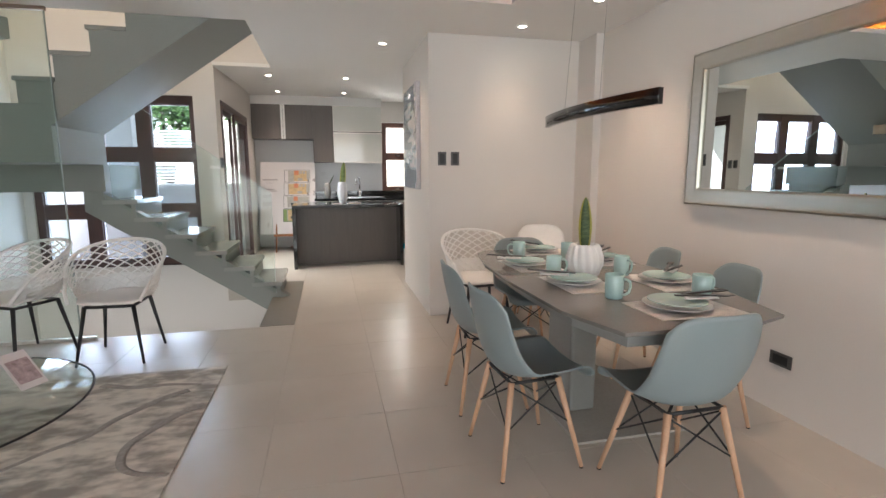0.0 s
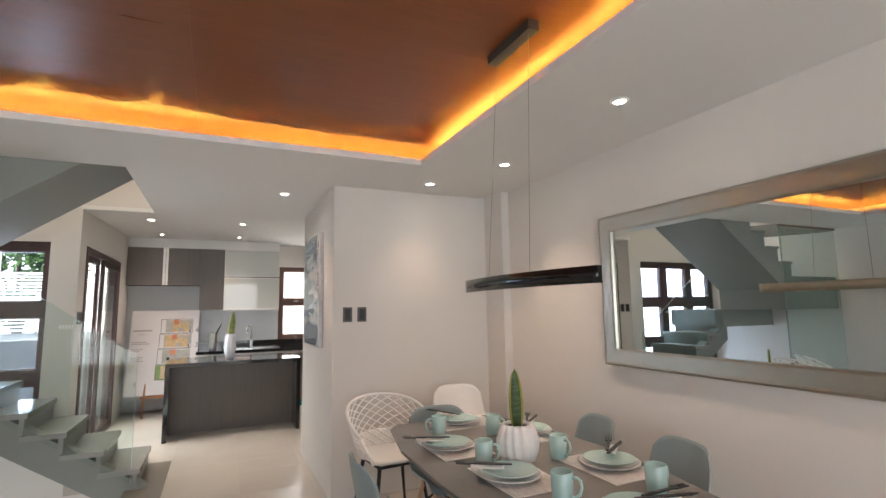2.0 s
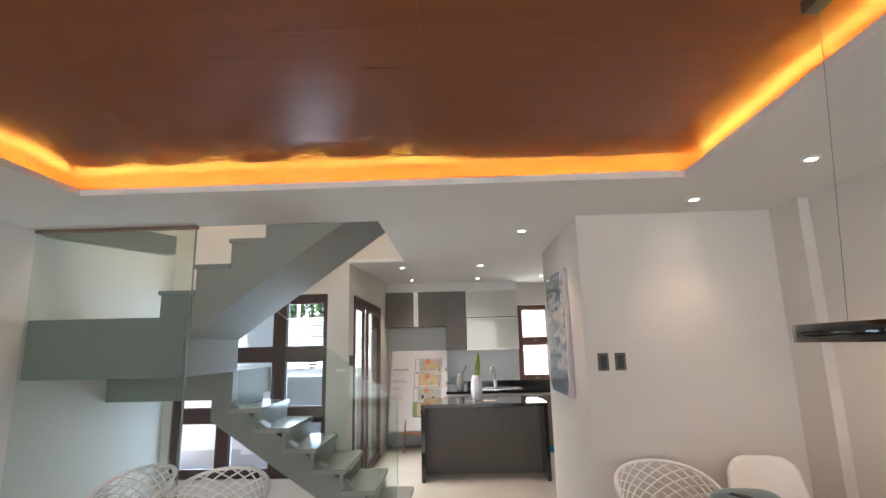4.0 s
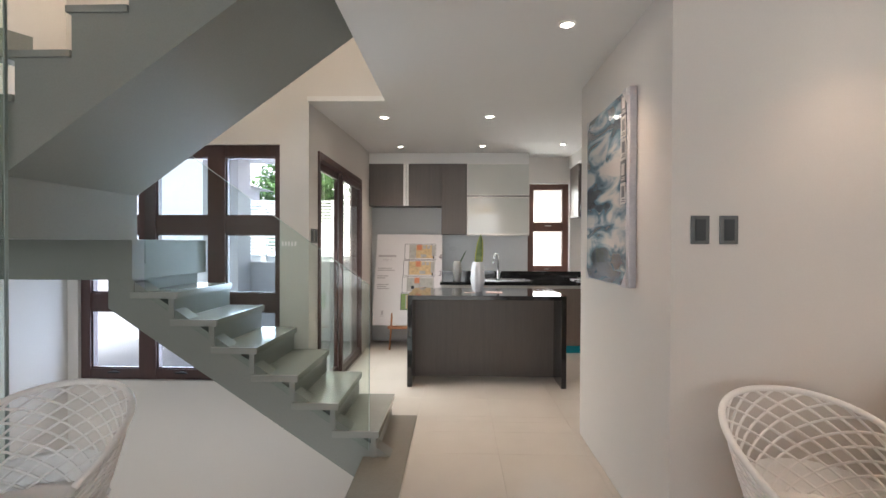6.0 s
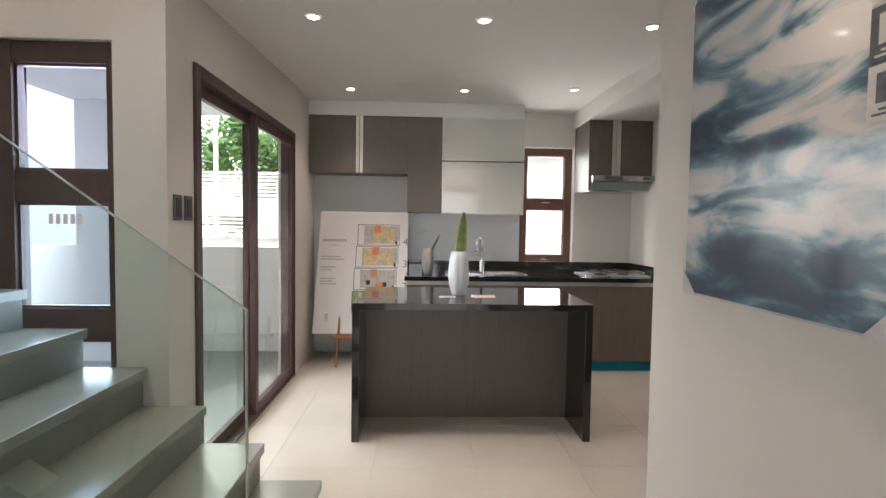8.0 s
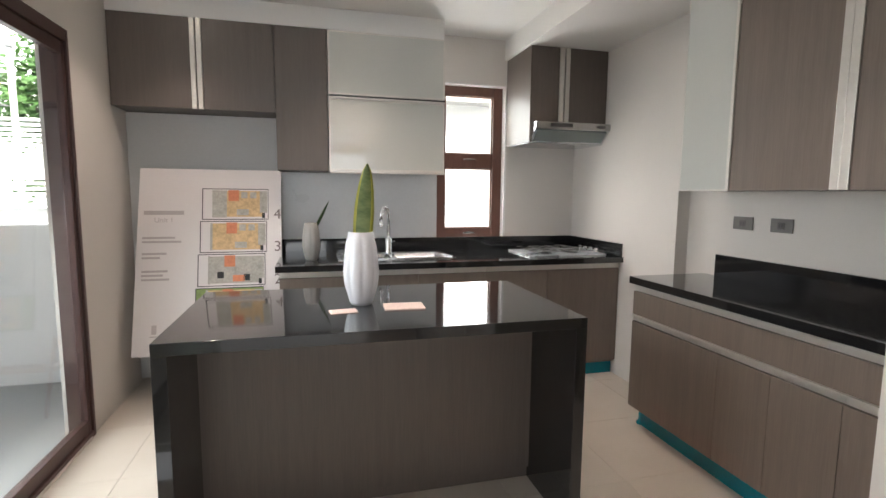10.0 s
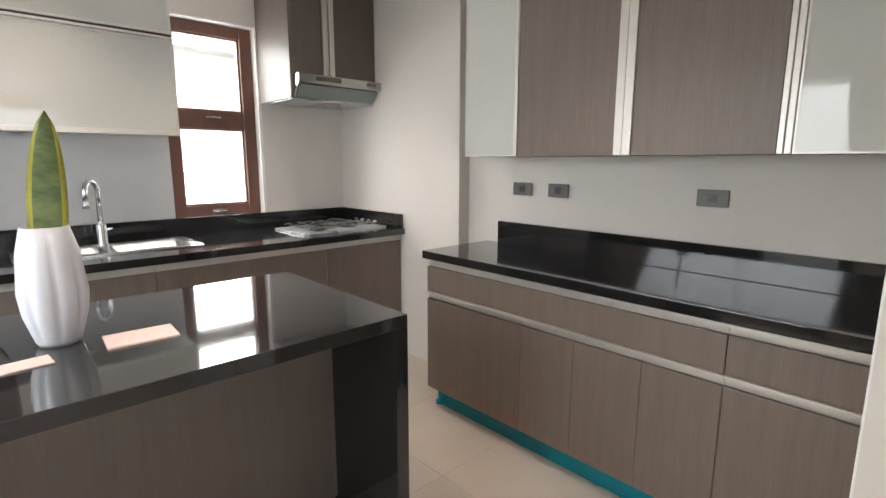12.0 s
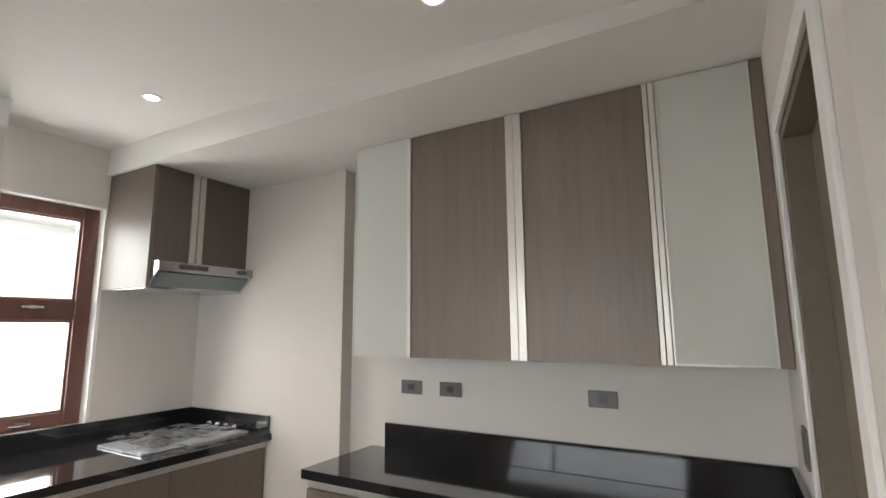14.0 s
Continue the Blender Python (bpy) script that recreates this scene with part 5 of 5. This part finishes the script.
def mug(x, y, turn):
    m = thing("mug", (x, y, TT), "mint-green glazed mug with a square-shouldered handle", "mug", "mint mugs", turn)
    part("cup", lathe([(0.0, 0.0), (0.037, 0.0), (0.041, 0.004), (0.043, 0.05), (0.044, 0.112), (0.042, 0.114), (0.040, 0.112), (0.038, 0.01), (0.0, 0.008)], 32), MINT, m)
    h = [(0.040, 0, 0.095), (0.062, 0, 0.097), (0.076, 0, 0.088), (0.080, 0, 0.065), (0.072, 0, 0.038), (0.055, 0, 0.024), (0.039, 0, 0.022)]
    part("handle", tubes((h, 0.0062), n=8), MINT, m)
    return m

def cutlery(x, y, z, turn):
    n = thing("cutlery_roll", (x, y, z), "black fork and knife tied in a white napkin across the plate", "cutlery", "cutlery rolls", turn)
    bm = bmesh.new()
    bmesh.ops.create_grid(bm, x_segments=10, y_segments=6, size=0.5, matrix=Matrix.Diagonal((0.15, 0.05, 1, 1)))
    for v in bm.verts:
        v.co.z = 0.008 + 0.007 * math.cos(v.co.y * 60) + 0.004 * noise.noise(v.co * 45)
    bmesh.ops.solidify(bm, geom=bm.faces[:], thickness=0.003)
    part("napkin", smooth(bm), NAPKIN, n)
    part("fork", moved(boxes((0.05, 0.20, -0.008, 0.008, 0.0, 0.006), (0.20, 0.22, -0.016, 0.016, 0.0, 0.006), (0.22, 0.262, -0.016, -0.009, 0.0, 0.005), (0.22, 0.262, -0.0035, 0.0035, 0.0, 0.005), (0.22, 0.262, 0.009, 0.016, 0.0, 0.005), bevel=0.001), pose(-0.12, 0.006, 0.016, 0, -3, 5)), BLACK, n)
    part("knife", moved(prism([(-0.12, -0.008), (0.0, -0.011), (0.10, -0.016), (0.14, 0.003), (0.0, 0.008), (-0.12, 0.008)], 0.0, 0.005, bevel=0.001), pose(0.01, -0.012, 0.018, 0, 0, -7)), BLACK, n)
    return n

SETTINGS = [(1.535, 3.27, 2, (1.575, 2.95), -60, 150), (1.735, 2.72, 4, (1.965, 2.845), 10, -8), (2.045, 3.20, 90, (1.905, 3.405), -80, 40),
            (1.49, 3.83, 2, (1.530, 3.50), -50, 160), (2.06, 3.90, 90, (1.86, 3.98), -60, 50), (1.80, 4.32, 0, (1.555, 4.10), 170, 120)]
for x, y, t, (mx, my), mt, ct_ in SETTINGS:
    placemat(x + (0.03 if t < 45 else -0.02), y - 0.01, 90 if 1.9 > x and y not in (2.72, 4.32) else (0 if y in (2.72, 4.32) else 90))
    dinner_plate(x, y, TT + 0.0035, 0.143, CERAMIC, "white dinner plate under a mint plate")
    dinner_plate(x, y, TT + 0.0230, 0.122, MINT, "mint-green glazed side plate on a white one")
    mug(mx, my, mt)
    cutlery(x + 0.10 * math.cos(radians(ct_)), y + 0.10 * math.sin(radians(ct_)), TT + 0.0385, ct_)

pot = thing("plant_pot", (1.69, 3.44, TT), "fluted matte white pot with one snake-plant leaf on the dining table", "plant pot")
part("pot", lathe([(0.0, 0.0), (0.060, 0.0), (0.080, 0.015), (0.100, 0.07), (0.100, 0.115), (0.084, 0.165), (0.072, 0.185), (0.062, 0.185), (0.075, 0.16), (0.06, 0.05), (0.0, 0.04)], 96,
     lambda a, z: 1 + 0.06 * math.sin(a * 14 + 16 * z) * (1 if z > 0.01 else 0.2)), MATTEPOT, pot)
part("soil", lathe([(0.0, 0.168), (0.066, 0.168), (0.064, 0.160), (0.0, 0.160)], 24), material("soil", (0.05, 0.035, 0.025), 0.95, vary=0.4, scale=60), pot)
part("leaf", blade(0.285, 0.036, 0.01, 0.15), [LEAF, LEAFEDGE], pot, "upright snake-plant leaf").matrix_world = pose(1.688, 3.44, 0.915, 1, -1, -28)

mir = thing("wall_mirror", (E, 2.998, 1.610), "large wall mirror in a wide champagne-silver frame", "mirror")
ML, MH, MW = 0.868, 0.486, 0.108
def bevel_frame():
    """Four mitred rails that slope from a raised outer edge to the glass."""
    bm = bmesh.new()
    prof = [(0.0, -0.004), (0.0, -0.040), (0.010, -0.047), (0.018, -0.044), (MW - 0.014, -0.042), (MW - 0.004, -0.038), (MW, -0.012)]
    corners = [(-1, -1), (1, -1), (1, 1), (-1, 1)]
    rows = []
    for sy, sz in corners:
        rows.append([bm.verts.new((d, sy * (ML - o), sz * (MH - o))) for o, d in prof])
    for i in range(4):
        a, b = rows[i], rows[(i + 1) % 4]
        for j in range(len(prof) - 1):
            bm.faces.new((a[j], b[j], b[j + 1], a[j + 1]))
    bmesh.ops.recalc_face_normals(bm, faces=bm.faces[:])
    return bm
part("frame", bevel_frame(), SILVERLEAF, mir, "wide sloping champagne-silver moulding")
part("glass", boxes((-0.018, -0.013, -ML + MW - 0.01, ML - MW + 0.01, -MH + MW - 0.01, MH - MW + 0.01)), MIRROR, mir, "clear mirror glass")
part("backing", boxes((-0.0125, -0.002, -ML + 0.02, ML - 0.02, -MH + 0.02, MH - 0.02)), BLACK, mir)

PX, PY0, PY1, PZ0, PZ1 = 1.50, 2.592, 3.578, 1.585, 1.646
pen = thing("pendant_light", (1.475, 3.05, 2.70), "curved gloss-black linear pendant light over the dining table", "pendant light")
part("canopy", boxes((-0.028, 0.028, -0.17, 0.17, -0.045, 0.0), bevel=0.003), material("brushed_canopy", (0.10, 0.09, 0.08), 0.3, metal=0.7), pen)
def arc_band():
    """A band bent to a shallow arc in plan."""
    bm = bmesh.new()
    n, rows = 30, []
    for i in range(n + 1):
        k = i / n
        y = PY0 + (PY1 - PY0) * k - 3.05
        x = PX - 1.475 + 0.06 * (4 * (k - 0.5) ** 2) - 0.06
        dx = 0.06 * 8 * (k - 0.5) / (PY1 - PY0)
        nx, ny = 1 / math.hypot(1, dx), -dx / math.hypot(1, dx)
        rows.append([bm.verts.new((x + nx * s * 0.011, y + ny * s * 0.011, z - 2.70)) for s, z in ((-1, PZ0), (-1, PZ1), (1, PZ1), (1, PZ0))])
    for a, b in zip(rows, rows[1:]):
        for j in range(4):
            f = bm.faces.new((a[j], a[(j + 1) % 4], b[(j + 1) % 4], b[j]))
            f.smooth, f.material_index = j in (0, 2), 1 if j == 2 else 0
    bm.faces.new(rows[0][::-1])
    bm.faces.new(rows[-1])
    bmesh.ops.recalc_face_normals(bm, faces=bm.faces[:])
    return bm
part("light_bar", arc_band(), [BLACKGLOSS, material("satin_bronze_back", (0.55, 0.47, 0.38), 0.3, metal=0.9, vary=0.04, bump=0.0)], pen, "gloss black curved bar")
for y in (-0.13, 0.13):
    part("suspension_wire", tubes(([(0, y, -0.045), (-0.035, y * 1.25 + 0.035, PZ1 - 2.70)], 0.0009), n=5), GREYPLATE, pen)

# ---- living room corner ----
def rug():
    bm = bmesh.new()
    bmesh.ops.create_grid(bm, x_segments=60, y_segments=70, size=0.5, matrix=Matrix.Translation((-1.645, 2.95, 0.010)) @ Matrix.Diagonal((2.40, 3.0, 1, 1)))
    for v in bm.verts:
        v.co.z += 0.0018 * noise.noise(v.co * 22)
    bmesh.ops.solidify(bm, geom=bm.faces[:], thickness=0.008)
    return bm
rg = solo("area_rug", rug(), RUG, "low-pile grey and cream rug with an abstract swirling pattern", "rug")
DARKYARN = material("taupe_yarn", (0.35, 0.32, 0.29), 0.95, vary=0.25, scale=20)
for pts in ([(-0.455, 3.84), (-0.56, 3.77), (-0.655, 3.61), (-0.72, 3.46), (-0.69, 3.29), (-0.60, 3.20), (-0.455, 3.16)], [(-0.60, 4.08), (-0.71, 4.0), (-0.82, 3.86), (-0.89, 3.76), (-0.96, 3.60), (-1.085, 3.49), (-1.20, 3.36), (-1.38, 3.20)], [(-1.15, 4.28), (-0.95, 4.20), (-0.75, 4.20), (-0.55, 4.16)], [(-1.7, 2.6), (-1.3, 2.75), (-1.05, 3.02), (-0.8, 2.98), (-0.5, 2.8)]):
    xs, ys = [p[0] for p in pts], [p[1] for p in pts]
    bm = tubes(([(along(xs, i / 40), along(ys, i / 40), 0.0105) for i in range(41)], 0.034, 0.014), n=6)
    for v in bm.verts:
        v.co.z = 0.0125 + (v.co.z - 0.0105) * 0.1
    part("tufted_line", bm, DARKYARN, rg)

ctb = thing("coffee_table", (-1.34, 3.11, 0.014), "round clear-glass coffee table with a dark rim", "coffee table")
part("glass_top", lathe([(0.0, 0.396), (0.600, 0.396), (0.605, 0.400), (0.605, 0.404), (0.600, 0.408), (0.0, 0.408)], 64), glass("table_glass", (0.93, 0.97, 0.955), shine_grow=0.45), ctb, "tinted clear glass top").visible_shadow = False
part("rim_band", tubes(([(0.608 * math.cos(a), 0.608 * math.sin(a), 0.402) for a in [2 * math.pi * i / 64 for i in range(65)]], 0.005), n=6), BLACK, ctb)
part("pedestal", lathe([(0.0, 0.0), (0.20, 0.0), (0.20, 0.012), (0.05, 0.03), (0.035, 0.2), (0.06, 0.38), (0.12, 0.394), (0.0, 0.394)], 32), BLACK, ctb, "black turned pedestal")
for x, y, turn, lean in ((-0.982, 3.293, 61, 45), (-1.06, 3.03, 28, 42)):
    fr = thing("photo_frame", (x, y, 0.422), "small tilted picture stand with a printed card", "picture stand", turn=turn)
    part("card", moved(boxes((-0.055, 0.055, -0.002, 0.002, 0.002, 0.19), bevel=0.001), Matrix.Rotation(-radians(lean), 4, "X")), PAPER, fr)
    part("print", moved(boxes((-0.045, 0.045, -0.0035, -0.0025, 0.03, 0.15)), Matrix.Rotation(-radians(lean), 4, "X")), material("photo_print", (0.42, 0.33, 0.34), 0.3, vary=0.5, scale=25), fr)
    part("strut", tubes(([(0, 0.095, 0.094), (0, 0.125, 0.003)], 0.003), n=6), PAPER, fr)


# ---- floor tiles, each a piece of the floor ----
TS = 0.594
tile_mesh = {}
def tile(x0, x1, y0, y1):
    w, d = round(x1 - x0, 3), round(y1 - y0, 3)
    if w < 0.02 or d < 0.02:
        return
    if (w, d) not in tile_mesh:
        bm = bmesh.new()
        j, c = 0.0007, 0.0007
        lo = [bm.verts.new((x, y, -0.006)) for x, y in ((j, j), (w - j, j), (w - j, d - j), (j, d - j))]
        mid = [bm.verts.new((v.co.x, v.co.y, -0.0010)) for v in lo]
        hi = [bm.verts.new((x, y, 0.0)) for x, y in ((j + c, j + c), (w - j - c, j + c), (w - j - c, d - j - c), (j + c, d - j - c))]
        for a, b in ((lo, mid), (mid, hi)):
            for k in range(4):
                bm.faces.new((a[k], a[(k + 1) % 4], b[(k + 1) % 4], b[k]))
        bm.faces.new(hi)
        tile_mesh[w, d] = mesh_of("tile", bm, TILE)
    ob = new("tile", tile_mesh[w, d])
    ob.location, ob.parent = (x0, y0, 0), floor


def lay(X0, X1, Y0, Y1):
    i = math.floor((X0 - 0.546) / TS)
    while 0.546 + i * TS < X1:
        a, b = max(X0, 0.546 + i * TS), min(X1, 0.546 + (i + 1) * TS)
        k = math.floor((Y0 - 3.544) / TS)
        while 3.544 + k * TS < Y1:
            tile(a, b, max(Y0, 3.544 + k * TS), min(Y1, 3.544 + (k + 1) * TS))
            k += 1
        i += 1


lay(W, E, -2.4, 5.36)
lay(-0.35, 1.18, 5.36, 6.90)
lay(-0.35, 2.62, 6.90, 7.23)
lay(-0.95, 2.62, 7.23, 10.33)
